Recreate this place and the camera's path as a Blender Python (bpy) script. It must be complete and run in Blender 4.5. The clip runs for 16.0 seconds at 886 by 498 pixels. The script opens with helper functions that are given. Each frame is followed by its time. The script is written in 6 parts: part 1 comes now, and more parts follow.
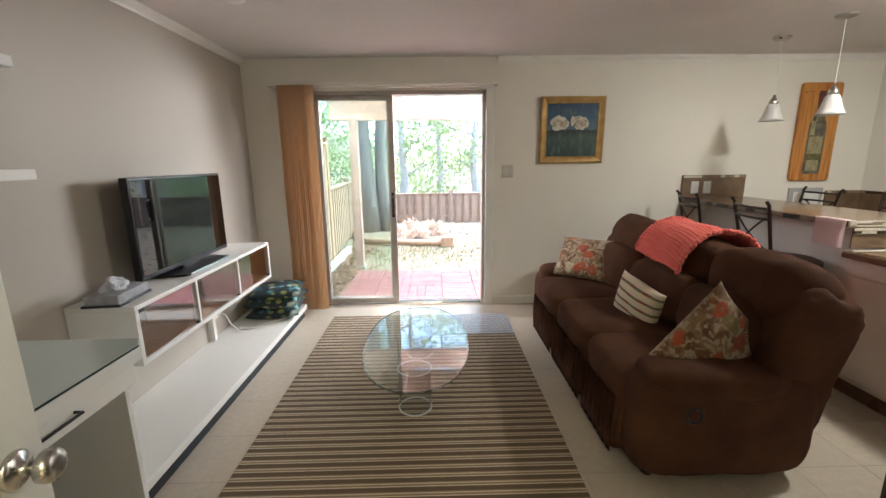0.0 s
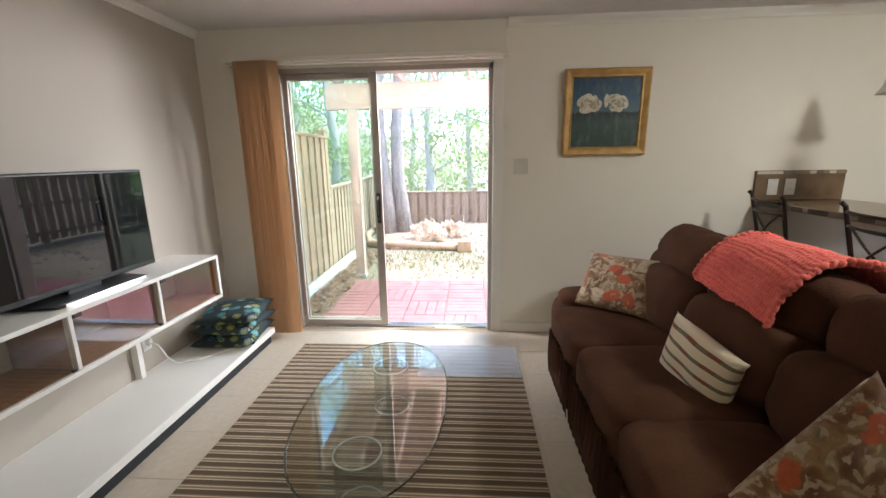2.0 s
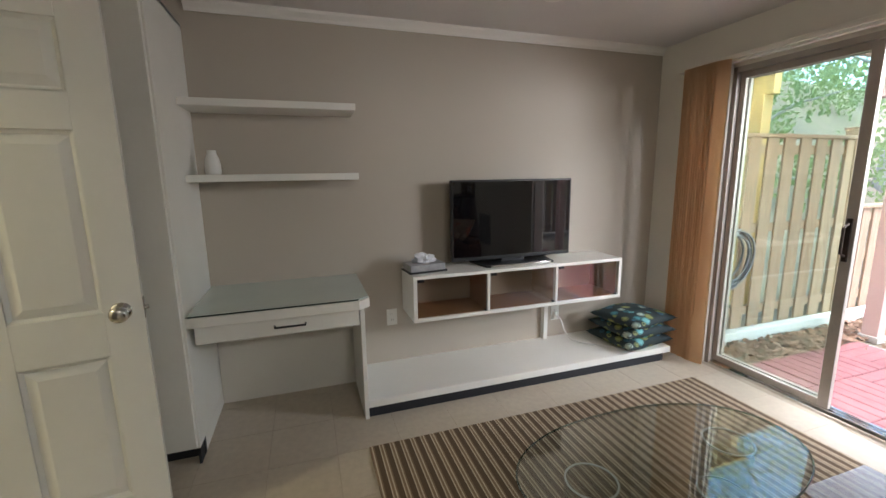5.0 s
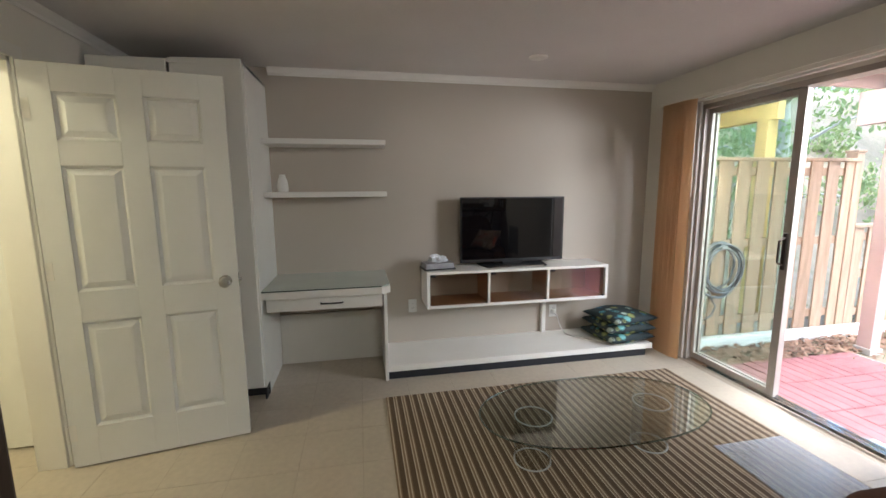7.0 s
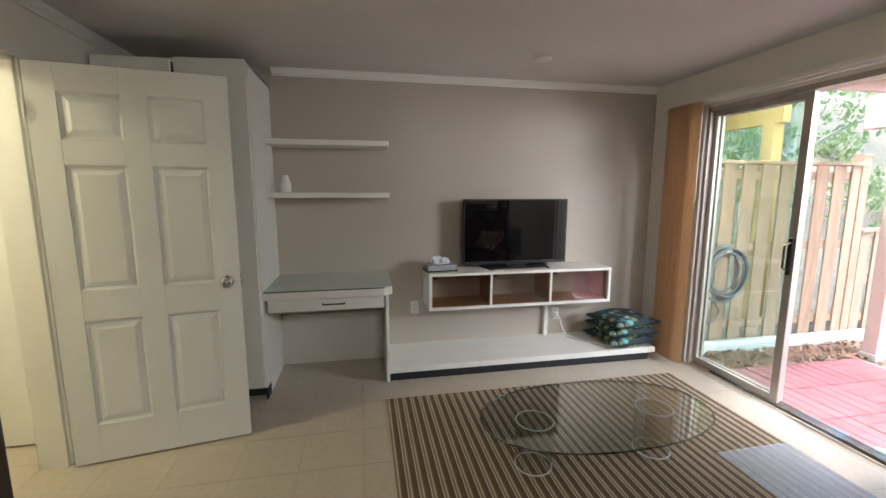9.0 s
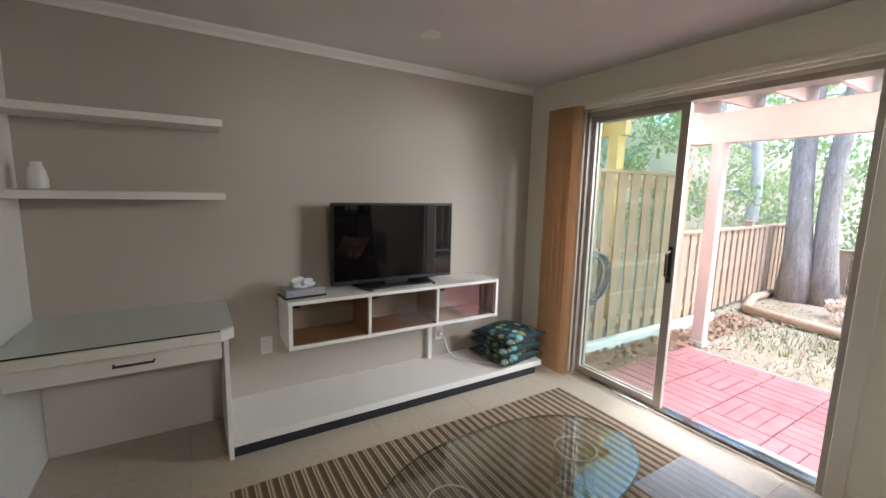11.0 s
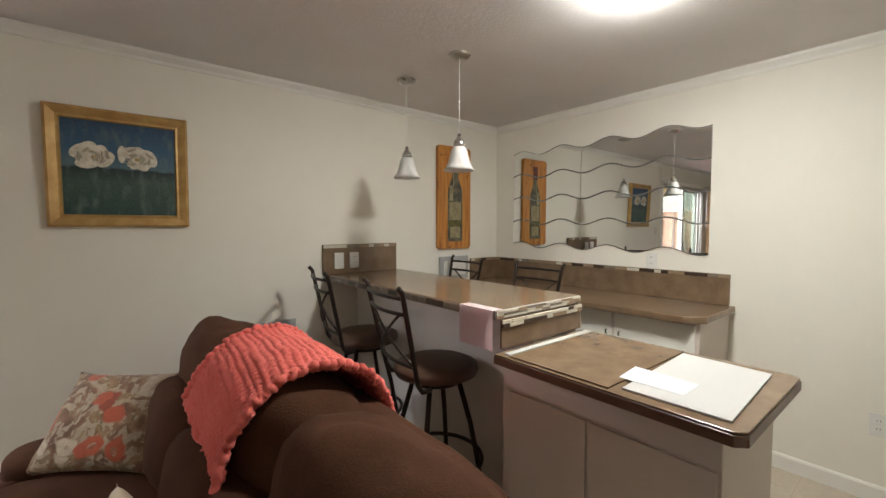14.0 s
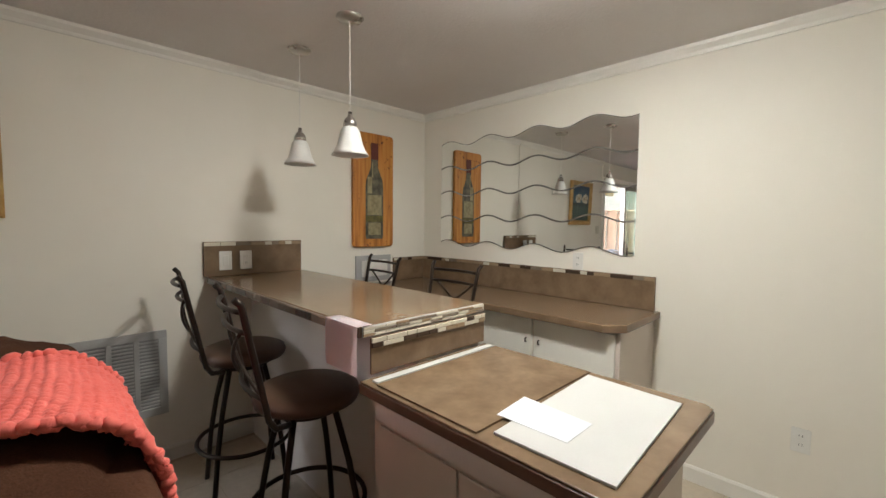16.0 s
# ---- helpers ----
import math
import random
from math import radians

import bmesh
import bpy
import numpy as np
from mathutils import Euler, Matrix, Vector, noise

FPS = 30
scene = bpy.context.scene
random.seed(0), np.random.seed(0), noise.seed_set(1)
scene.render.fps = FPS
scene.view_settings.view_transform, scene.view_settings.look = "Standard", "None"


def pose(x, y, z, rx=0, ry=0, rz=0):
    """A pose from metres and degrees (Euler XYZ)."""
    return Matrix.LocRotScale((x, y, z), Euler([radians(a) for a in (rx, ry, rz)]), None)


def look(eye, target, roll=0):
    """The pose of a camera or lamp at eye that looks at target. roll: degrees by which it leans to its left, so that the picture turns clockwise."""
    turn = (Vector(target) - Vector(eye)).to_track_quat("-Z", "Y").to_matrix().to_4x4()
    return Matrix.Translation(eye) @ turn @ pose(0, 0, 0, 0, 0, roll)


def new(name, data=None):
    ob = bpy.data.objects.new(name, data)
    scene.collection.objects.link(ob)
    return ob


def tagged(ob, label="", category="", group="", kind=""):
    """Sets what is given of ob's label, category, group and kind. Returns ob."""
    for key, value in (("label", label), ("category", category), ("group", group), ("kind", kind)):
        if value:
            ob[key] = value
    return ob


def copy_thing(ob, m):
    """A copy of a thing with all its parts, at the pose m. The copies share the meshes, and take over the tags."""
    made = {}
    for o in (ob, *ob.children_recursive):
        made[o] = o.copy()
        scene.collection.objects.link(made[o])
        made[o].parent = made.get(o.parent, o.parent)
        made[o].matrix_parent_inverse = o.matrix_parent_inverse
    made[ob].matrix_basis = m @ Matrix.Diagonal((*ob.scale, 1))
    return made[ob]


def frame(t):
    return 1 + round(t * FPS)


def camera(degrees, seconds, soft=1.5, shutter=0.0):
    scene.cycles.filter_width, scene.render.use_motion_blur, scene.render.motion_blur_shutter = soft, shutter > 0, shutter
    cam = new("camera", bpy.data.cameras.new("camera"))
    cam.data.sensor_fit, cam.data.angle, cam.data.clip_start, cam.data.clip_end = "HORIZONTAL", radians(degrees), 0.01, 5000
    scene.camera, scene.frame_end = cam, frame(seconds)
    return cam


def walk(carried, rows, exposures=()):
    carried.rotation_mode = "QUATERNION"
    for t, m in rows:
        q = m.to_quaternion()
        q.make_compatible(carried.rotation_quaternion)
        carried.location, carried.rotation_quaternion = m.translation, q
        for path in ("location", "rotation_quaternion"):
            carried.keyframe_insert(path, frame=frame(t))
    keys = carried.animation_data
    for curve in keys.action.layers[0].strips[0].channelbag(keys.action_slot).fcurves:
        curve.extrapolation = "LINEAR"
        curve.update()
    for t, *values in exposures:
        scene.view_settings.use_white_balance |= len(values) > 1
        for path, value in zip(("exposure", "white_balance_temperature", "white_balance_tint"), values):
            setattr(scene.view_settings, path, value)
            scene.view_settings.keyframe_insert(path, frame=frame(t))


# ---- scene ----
cam = camera(94.1, 16.0)
PATH = [
    (0, (1.734, 1.599, 1.429), (1.769, 3.555, 1.014), -0.7),
    (0.5, (1.767, 1.801, 1.424), (1.962, 3.749, 1.012), -1.0),
    (1, (1.833, 2.025, 1.429), (1.992, 3.973, 1.004), -2.4),
    (1.5, (1.932, 2.209, 1.414), (1.975, 4.165, 0.996), -1.4),
    (2, (2.053, 2.394, 1.397), (1.919, 4.343, 0.969), -1.0),
    (2.5, (2.126, 2.549, 1.402), (1.823, 4.484, 1.0), -1.1),
    (3, (2.231, 2.726, 1.4), (1.577, 4.578, 1.024), -0.9),
    (3.5, (2.307, 2.844, 1.395), (1.167, 4.444, 1.018), -0.6),
    (4, (2.451, 2.898, 1.399), (0.874, 4.057, 0.986), 0.4),
    (4.5, (2.53, 2.868, 1.405), (0.724, 3.639, 1.024), -0.3),
    (4.7, (2.602, 2.845, 1.396), (0.765, 3.545, 1.028), -0.6),
    (6.8, (3.443, 2.952, 1.451), (1.5, 3.321, 1.148), -0.3),
    (7, (3.475, 2.95, 1.439), (1.534, 3.338, 1.149), -0.4),
    (7.5, (3.541, 2.929, 1.429), (1.607, 3.334, 1.122), -0.6),
    (8, (3.55, 2.94, 1.45), (1.603, 3.294, 1.162), -0.0),
    (10.3, (3.095, 2.958, 1.447), (1.21, 3.561, 1.155), 0.6),
    (10.5, (3.011, 2.954, 1.455), (1.163, 3.66, 1.156), 0.9),
    (11, (2.807, 2.989, 1.462), (1.119, 4.025, 1.181), 1.4),
    (11.5, (2.69, 3.032, 1.442), (1.362, 4.513, 1.231), 1.1),
    (12, (2.663, 2.978, 1.446), (1.997, 4.854, 1.255), 0.6),
    (12.5, (2.771, 2.899, 1.406), (2.784, 4.892, 1.239), 0.8),
    (13, (2.798, 2.859, 1.409), (3.419, 4.753, 1.255), 1.1),
    (13.5, (2.847, 2.829, 1.417), (3.88, 4.537, 1.289), 0.6),
    (14, (2.938, 2.797, 1.402), (4.205, 4.34, 1.293), -0.0),
    (14.5, (3.077, 2.771, 1.413), (4.43, 4.24, 1.328), 0.7),
    (15, (3.226, 2.759, 1.401), (4.594, 4.217, 1.32), 1.5),
    (15.5, (3.312, 2.783, 1.402), (4.685, 4.232, 1.279), 0.7),
    (16, (3.411, 2.826, 1.396), (4.817, 4.243, 1.274), 0.6),
]
walk(cam, [(t, look(eye, target, roll)) for t, eye, target, roll in PATH], exposures=((0, 4.85, 6050, 9), (2.5, 4.65, 6050, 9), (4, 4.35, 6050, 9), (8, 4.5, 5950, 9), (12, 4.3, 6050, 9), (13, 4.5, 6000, 9), (14.5, 4.66, 6050, 9), (16, 4.62, 6050, 9)))

# ---- light ----
world = bpy.data.worlds.new("world")
scene.world = world
world.use_nodes = True
wn = world.node_tree
sky = wn.nodes.new("ShaderNodeTexSky")
sky.sky_type = "NISHITA"
sky.sun_disc = False
sky.sun_elevation, sky.sun_rotation = radians(61.6), radians(67.6)
wn.links.new(sky.outputs["Color"], wn.nodes["Background"].inputs["Color"])
wn.nodes["Background"].inputs["Strength"].default_value = 0.047

sun_data = bpy.data.lights.new("sun", "SUN")
sun_data.energy, sun_data.angle, sun_data.color = 0.38, radians(24), (1.0, 0.96, 0.90)
sun = new("sun", sun_data)
sun.matrix_world = look((8.5, 3.5, 17.0), (0.0, 0.0, 0.0))


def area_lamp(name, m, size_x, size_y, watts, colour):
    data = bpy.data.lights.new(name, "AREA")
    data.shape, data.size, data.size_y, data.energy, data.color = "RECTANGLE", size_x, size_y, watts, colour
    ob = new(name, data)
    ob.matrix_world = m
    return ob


# added lamps hidden just outside the garden door's head, standing in for sky light
area_lamp("sky_fill", look((-0.02, 5.95, 2.27), (0.34, 4.6, 0.9)), 0.62, 0.30, 9.0, (0.99, 0.975, 1.0))
area_lamp("sky_fill", look((2.68, 5.95, 2.27), (2.5, 4.6, 0.8)), 1.0, 0.30, 6.0, (0.99, 0.975, 1.0))
# added unseen lamp at the patio's open side, brightening the west wall like sky
area_lamp("sky_fill", look((3.22, 7.2, 1.84), (0.0, 2.9, 1.5)), 1.5, 0.72, 5.6, (1.0, 0.97, 0.97))
KITCHEN_LAMP, HALL_LAMP = 9.6, 5.0

# ---- materials ----


def material(name, c1, c2=None, scale=5.0, rough=0.5, metal=0.0, bump=0.0, bscale=150.0, stretch=(1, 1, 1), rvar=0.08, coat=0.0, spec=0.5, sheen=0.0, fine=0.12, dist=0.004):
    """A procedural surface: two colours mixed by a broad noise, a fine grain on top, uneven roughness and fine relief."""
    m = bpy.data.materials.new(name)
    m.use_nodes = True
    nt = m.node_tree
    b = nt.nodes["Principled BSDF"]
    geo = nt.nodes.new("ShaderNodeNewGeometry")
    mp = nt.nodes.new("ShaderNodeMapping")
    mp.inputs["Scale"].default_value = stretch
    nt.links.new(geo.outputs["Position"], mp.inputs["Vector"])
    broad = nt.nodes.new("ShaderNodeTexNoise")
    broad.inputs["Scale"].default_value, broad.inputs["Detail"].default_value = scale, 6
    nt.links.new(mp.outputs["Vector"], broad.inputs["Vector"])
    grain = nt.nodes.new("ShaderNodeTexNoise")
    grain.inputs["Scale"].default_value, grain.inputs["Detail"].default_value = bscale, 3
    nt.links.new(mp.outputs["Vector"], grain.inputs["Vector"])
    ramp = nt.nodes.new("ShaderNodeValToRGB")
    ramp.color_ramp.elements[0].position, ramp.color_ramp.elements[1].position = 0.32, 0.68
    c2 = c2 or tuple(c * 0.9 for c in c1)
    ramp.color_ramp.elements[0].color, ramp.color_ramp.elements[1].color = (*c1, 1), (*c2, 1)
    nt.links.new(broad.outputs["Fac"], ramp.inputs["Fac"])
    mix = nt.nodes.new("ShaderNodeMix")
    mix.data_type, mix.blend_type = "RGBA", "OVERLAY"
    mix.inputs["Factor"].default_value = fine
    nt.links.new(ramp.outputs["Color"], mix.inputs["A"])
    nt.links.new(grain.outputs["Fac"], mix.inputs["B"])
    nt.links.new(mix.outputs["Result"], b.inputs["Base Color"])
    mr = nt.nodes.new("ShaderNodeMapRange")
    mr.inputs["To Min"].default_value, mr.inputs["To Max"].default_value = max(rough - rvar, 0.01), min(rough + rvar, 1)
    nt.links.new(broad.outputs["Fac"], mr.inputs["Value"])
    nt.links.new(mr.outputs["Result"], b.inputs["Roughness"])
    b.inputs["Metallic"].default_value = metal
    b.inputs["Specular IOR Level"].default_value = spec
    b.inputs["Coat Weight"].default_value = coat
    b.inputs["Sheen Weight"].default_value = sheen
    if bump:
        bp = nt.nodes.new("ShaderNodeBump")
        bp.inputs["Strength"].default_value, bp.inputs["Distance"].default_value = bump, dist
        nt.links.new(grain.outputs["Fac"], bp.inputs["Height"])
        nt.links.new(bp.outputs["Normal"], b.inputs["Normal"])
    return m


def clear(name, tint, rough=0.0, gloss=0.045):
    """Thin clear sheet: mostly passes light, with a mirror-like skin whose strength grows at grazing angles."""
    m = bpy.data.materials.new(name)
    m.use_nodes = True
    nt = m.node_tree
    nt.nodes.remove(nt.nodes["Principled BSDF"])
    out = nt.nodes["Material Output"]
    tr = nt.nodes.new("ShaderNodeBsdfTransparent")
    tr.inputs["Color"].default_value = (*tint, 1)
    gl = nt.nodes.new("ShaderNodeBsdfGlossy")
    gl.inputs["Roughness"].default_value = rough
    lw = nt.nodes.new("ShaderNodeLayerWeight")
    lw.inputs["Blend"].default_value = 0.5
    pw = nt.nodes.new("ShaderNodeMath")
    pw.operation = "POWER"
    nt.links.new(lw.outputs["Facing"], pw.inputs[0])
    pw.inputs[1].default_value = 4.0
    ma = nt.nodes.new("ShaderNodeMath")
    ma.operation, ma.use_clamp = "MULTIPLY_ADD", True
    nt.links.new(pw.outputs[0], ma.inputs[0])
    ma.inputs[1].default_value, ma.inputs[2].default_value = 0.85, gloss
    mx = nt.nodes.new("ShaderNodeMixShader")
    nt.links.new(ma.outputs[0], mx.inputs["Fac"])
    nt.links.new(tr.outputs["BSDF"], mx.inputs[1])
    nt.links.new(gl.outputs["BSDF"], mx.inputs[2])
    nt.links.new(mx.outputs["Shader"], out.inputs["Surface"])
    return m


def leaf_material(name, c1, c2):
    m = material(name, c1, c2, 1.6, 0.6, fine=0.2)
    nt = m.node_tree
    b = nt.nodes["Principled BSDF"]
    tl = nt.nodes.new("ShaderNodeBsdfTranslucent")
    tl.inputs["Color"].default_value = (min(c2[0] * 1.3, 0.85), min(c2[1] * 1.3, 0.6), c2[2], 1)
    mx = nt.nodes.new("ShaderNodeMixShader")
    mx.inputs["Fac"].default_value = 0.45
    nt.links.new(b.outputs["BSDF"], mx.inputs[1])
    nt.links.new(tl.outputs["BSDF"], mx.inputs[2])
    nt.links.new(mx.outputs["Shader"], nt.nodes["Material Output"].inputs["Surface"])
    return m


def ramp_material(name, build, rough=0.8, bump=0.0, bscale=300.0, dist=0.002, sheen=0.0):
    """A surface whose colour comes from the node socket that build(node_tree, position) returns."""
    m = bpy.data.materials.new(name)
    m.use_nodes = True
    nt = m.node_tree
    b = nt.nodes["Principled BSDF"]
    geo = nt.nodes.new("ShaderNodeTexCoord")
    nt.links.new(build(nt, geo.outputs["Object"]), b.inputs["Base Color"])
    b.inputs["Roughness"].default_value = rough
    b.inputs["Sheen Weight"].default_value = sheen
    if bump:
        n = nt.nodes.new("ShaderNodeTexNoise")
        n.inputs["Scale"].default_value = bscale
        nt.links.new(geo.outputs["Object"], n.inputs["Vector"])
        bp = nt.nodes.new("ShaderNodeBump")
        bp.inputs["Strength"].default_value, bp.inputs["Distance"].default_value = bump, dist
        nt.links.new(n.outputs["Fac"], bp.inputs["Height"])
        nt.links.new(bp.outputs["Normal"], b.inputs["Normal"])
    return m


def steps(nt, fac, stops, smooth=False):
    r = nt.nodes.new("ShaderNodeValToRGB")
    r.color_ramp.interpolation = "LINEAR" if smooth else "CONSTANT"
    els = r.color_ramp.elements
    while len(els) < len(stops):
        els.new(0.5)
    for e, (p, c) in zip(els, stops):
        e.position, e.color = p, (*c, 1)
    nt.links.new(fac, r.inputs["Fac"])
    return r.outputs["Color"]


def axis_wave(nt, pos, axis, period):
    """0..1 saw along one axis."""
    sep = nt.nodes.new("ShaderNodeSeparateXYZ")
    nt.links.new(pos, sep.inputs["Vector"])
    d = nt.nodes.new("ShaderNodeMath")
    d.operation = "DIVIDE"
    nt.links.new(sep.outputs[axis], d.inputs[0])
    d.inputs[1].default_value = period
    f = nt.nodes.new("ShaderNodeMath")
    f.operation = "FRACT"
    nt.links.new(d.outputs[0], f.inputs[0])
    return f.outputs[0]


def mixed(nt, a, b, fac, mode="MIX"):
    x = nt.nodes.new("ShaderNodeMix")
    x.data_type, x.blend_type = "RGBA", mode
    if isinstance(fac, float):
        x.inputs["Factor"].default_value = fac
    else:
        nt.links.new(fac, x.inputs["Factor"])
    for socket, v in (("A", a), ("B", b)):
        if isinstance(v, tuple):
            x.inputs[socket].default_value = (*v, 1)
        else:
            nt.links.new(v, x.inputs[socket])
    return x.outputs["Result"]


def noise_of(nt, pos, scale, detail=5.0):
    n = nt.nodes.new("ShaderNodeTexNoise")
    n.inputs["Scale"].default_value, n.inputs["Detail"].default_value = scale, detail
    nt.links.new(pos, n.inputs["Vector"])
    return n.outputs["Fac"]


def rug_colours(nt, pos):
    dark, cream, tan = (0.108, 0.070, 0.040), (0.56, 0.47, 0.345), (0.235, 0.165, 0.10)
    c = steps(nt, axis_wave(nt, pos, "Y", 0.0555), [(0.0, dark), (0.36, cream), (0.46, tan), (0.66, cream), (0.76, tan), (0.88, dark)])
    c = mixed(nt, c, noise_of(nt, pos, 420), 0.35, "OVERLAY")
    return mixed(nt, c, noise_of(nt, pos, 3.0), 0.25, "OVERLAY")


def floral_colours(nt, pos):
    warp = nt.nodes.new("ShaderNodeTexNoise")
    warp.inputs["Scale"].default_value = 9.0
    nt.links.new(pos, warp.inputs["Vector"])
    add = nt.nodes.new("ShaderNodeVectorMath")
    add.operation = "MULTIPLY_ADD"
    nt.links.new(warp.outputs["Color"], add.inputs[0])
    add.inputs[1].default_value = (0.12, 0.12, 0.12)
    nt.links.new(pos, add.inputs[2])
    base = steps(nt, noise_of(nt, add.outputs[0], 18.0, 4.0), [(0.3, (0.10, 0.038, 0.018)), (0.46, (0.17, 0.085, 0.038)), (0.56, (0.27, 0.165, 0.08)), (0.7, (0.14, 0.10, 0.045))], True)
    leaves = steps(nt, noise_of(nt, add.outputs[0], 34.0, 2.0), [(0.0, (0, 0, 0)), (0.50, (0, 0, 0)), (0.56, (0.9, 0.9, 0.9))], True)
    c = mixed(nt, base, (0.38, 0.30, 0.20), leaves)
    v = nt.nodes.new("ShaderNodeTexVoronoi")
    v.inputs["Scale"].default_value = 9.5
    nt.links.new(add.outputs[0], v.inputs["Vector"])
    bloom = steps(nt, v.outputs["Distance"], [(0.0, (0.9, 0.9, 0.9)), (0.10, (0.15, 0.15, 0.15)), (0.15, (1, 1, 1)), (0.37, (1, 1, 1)), (0.44, (0, 0, 0))], True)
    sep = nt.nodes.new("ShaderNodeSeparateColor")
    nt.links.new(v.outputs["Color"], sep.inputs["Color"])
    hue = steps(nt, sep.outputs["Red"], [(0.0, (0.38, 0.075, 0.026)), (0.50, (0.25, 0.05, 0.02)), (0.70, (0.50, 0.40, 0.28)), (0.85, (0.20, 0.15, 0.06))])
    c = mixed(nt, c, hue, bloom)
    return mixed(nt, c, noise_of(nt, pos, 60.0), 0.35, "OVERLAY")


def teal_colours(nt, pos):
    v = nt.nodes.new("ShaderNodeTexVoronoi")
    v.inputs["Scale"].default_value = 14.0
    nt.links.new(pos, v.inputs["Vector"])
    sep = nt.nodes.new("ShaderNodeSeparateColor")
    nt.links.new(v.outputs["Color"], sep.inputs["Color"])
    discs = steps(nt, sep.outputs["Green"], [(0.0, (0.06, 0.24, 0.28)), (0.3, (0.15, 0.40, 0.42)), (0.5, (0.26, 0.28, 0.09)), (0.68, (0.04, 0.13, 0.20)), (0.85, (0.42, 0.50, 0.43))])
    ring = steps(nt, v.outputs["Distance"], [(0.0, (1, 1, 1)), (0.36, (0, 0, 0)), (0.40, (0.8, 0.8, 0.8)), (0.47, (0, 0, 0))])
    return mixed(nt, (0.010, 0.022, 0.026), discs, ring)


def striped_colours(nt, pos):
    bands = steps(nt, axis_wave(nt, pos, "Z", 0.052), [(0.0, (0.66, 0.57, 0.43)), (0.62, (0.16, 0.085, 0.045)), (0.92, (0.66, 0.57, 0.43))])
    blocks = steps(nt, axis_wave(nt, pos, "X", 0.115), [(0.0, (0.17, 0.14, 0.09)), (0.5, (0.22, 0.07, 0.035))])
    sep = nt.nodes.new("ShaderNodeSeparateColor")
    nt.links.new(bands, sep.inputs["Color"])
    isband = steps(nt, sep.outputs["Red"], [(0.0, (1, 1, 1)), (0.4, (0, 0, 0))])
    return mixed(nt, bands, blocks, isband)


def canvas_colours(nt, pos):
    sep = nt.nodes.new("ShaderNodeSeparateXYZ")
    nt.links.new(pos, sep.inputs["Vector"])
    wob = nt.nodes.new("ShaderNodeMath")
    wob.operation = "MULTIPLY_ADD"
    nt.links.new(noise_of(nt, pos, 14.0), wob.inputs[0])
    wob.inputs[1].default_value = 0.05
    nt.links.new(sep.outputs["Z"], wob.inputs[2])
    base = steps(nt, wob.outputs[0], [(0.0, (0.02, 0.055, 0.05)), (0.2, (0.045, 0.085, 0.07)), (0.262, (0.012, 0.025, 0.03)), (0.275, (0.085, 0.15, 0.19)), (0.36, (0.035, 0.10, 0.18)), (0.5, (0.018, 0.05, 0.11))], True)
    mp = nt.nodes.new("ShaderNodeMapping")
    mp.inputs["Scale"].default_value = (26, 26, 9)
    nt.links.new(pos, mp.inputs["Vector"])
    dabs = steps(nt, noise_of(nt, mp.outputs["Vector"], 1.0, 4.0), [(0.0, (0, 0, 0)), (0.50, (0, 0, 0)), (0.72, (0.6, 0.6, 0.6))], True)
    c = mixed(nt, base, (0.13, 0.18, 0.16), dabs)
    return mixed(nt, c, noise_of(nt, pos, 70.0), 0.4, "OVERLAY")


def plank_colours(nt, pos):
    mp = nt.nodes.new("ShaderNodeMapping")
    mp.inputs["Scale"].default_value = (30, 30, 2.2)
    nt.links.new(pos, mp.inputs["Vector"])
    streak = steps(nt, noise_of(nt, mp.outputs["Vector"], 1.0), [(0.25, (0.20, 0.065, 0.012)), (0.5, (0.50, 0.20, 0.035)), (0.75, (0.60, 0.29, 0.06))], True)
    worn = steps(nt, noise_of(nt, pos, 22.0), [(0.0, (1, 1, 1)), (0.30, (1, 1, 1)), (0.37, (0, 0, 0))], True)
    return mixed(nt, streak, (0.09, 0.03, 0.012), worn)


WALL = material("cream wall paint", (0.80, 0.765, 0.69), (0.775, 0.74, 0.66), 1.3, 0.62, bump=0.12, bscale=260, fine=0.04)
TAUPE = material("taupe wall paint", (0.455, 0.405, 0.338), (0.435, 0.385, 0.32), 1.1, 0.62, bump=0.12, bscale=240, fine=0.05)
CEIL = material("textured ceiling paint", (0.72, 0.69, 0.675), (0.68, 0.65, 0.635), 2.0, 0.8, bump=0.28, bscale=70, fine=0.06, dist=0.006)
TRIM = material("white trim paint", (0.80, 0.78, 0.73), (0.77, 0.75, 0.70), 3.0, 0.35, fine=0.04)
LAMINATE = material("white laminate", (0.78, 0.76, 0.71), (0.74, 0.72, 0.665), 2.2, 0.38, fine=0.06, bump=0.04, bscale=60)
DOORPAINT = material("white door paint", (0.76, 0.76, 0.73), (0.73, 0.73, 0.70), 2.0, 0.36, fine=0.04, bump=0.05, bscale=50)
TILE = material("beige floor tile", (0.50, 0.435, 0.345), (0.468, 0.405, 0.32), 3.2, 0.31, bump=0.05, bscale=30, fine=0.14, rvar=0.06)
GROUT = material("floor grout", (0.44, 0.38, 0.30), None, 8.0, 0.9)
BROWN = material("brown corduroy upholstery", (0.058, 0.0245, 0.0137), (0.092, 0.042, 0.024), 5.0, 0.92, bump=1.0, bscale=210, fine=0.35, sheen=0.0, spec=0.12, dist=0.002)
BLACKTRIM = material("black plastic", (0.012, 0.012, 0.013), None, 5.0, 0.4)
TOE = material("dark toe kick", (0.014, 0.015, 0.019), None, 4.0, 0.6)
SCREEN = material("television screen", (0.003, 0.003, 0.004), None, 3.0, 0.03, rvar=0.01, fine=0.0, spec=0.65, coat=0.1)
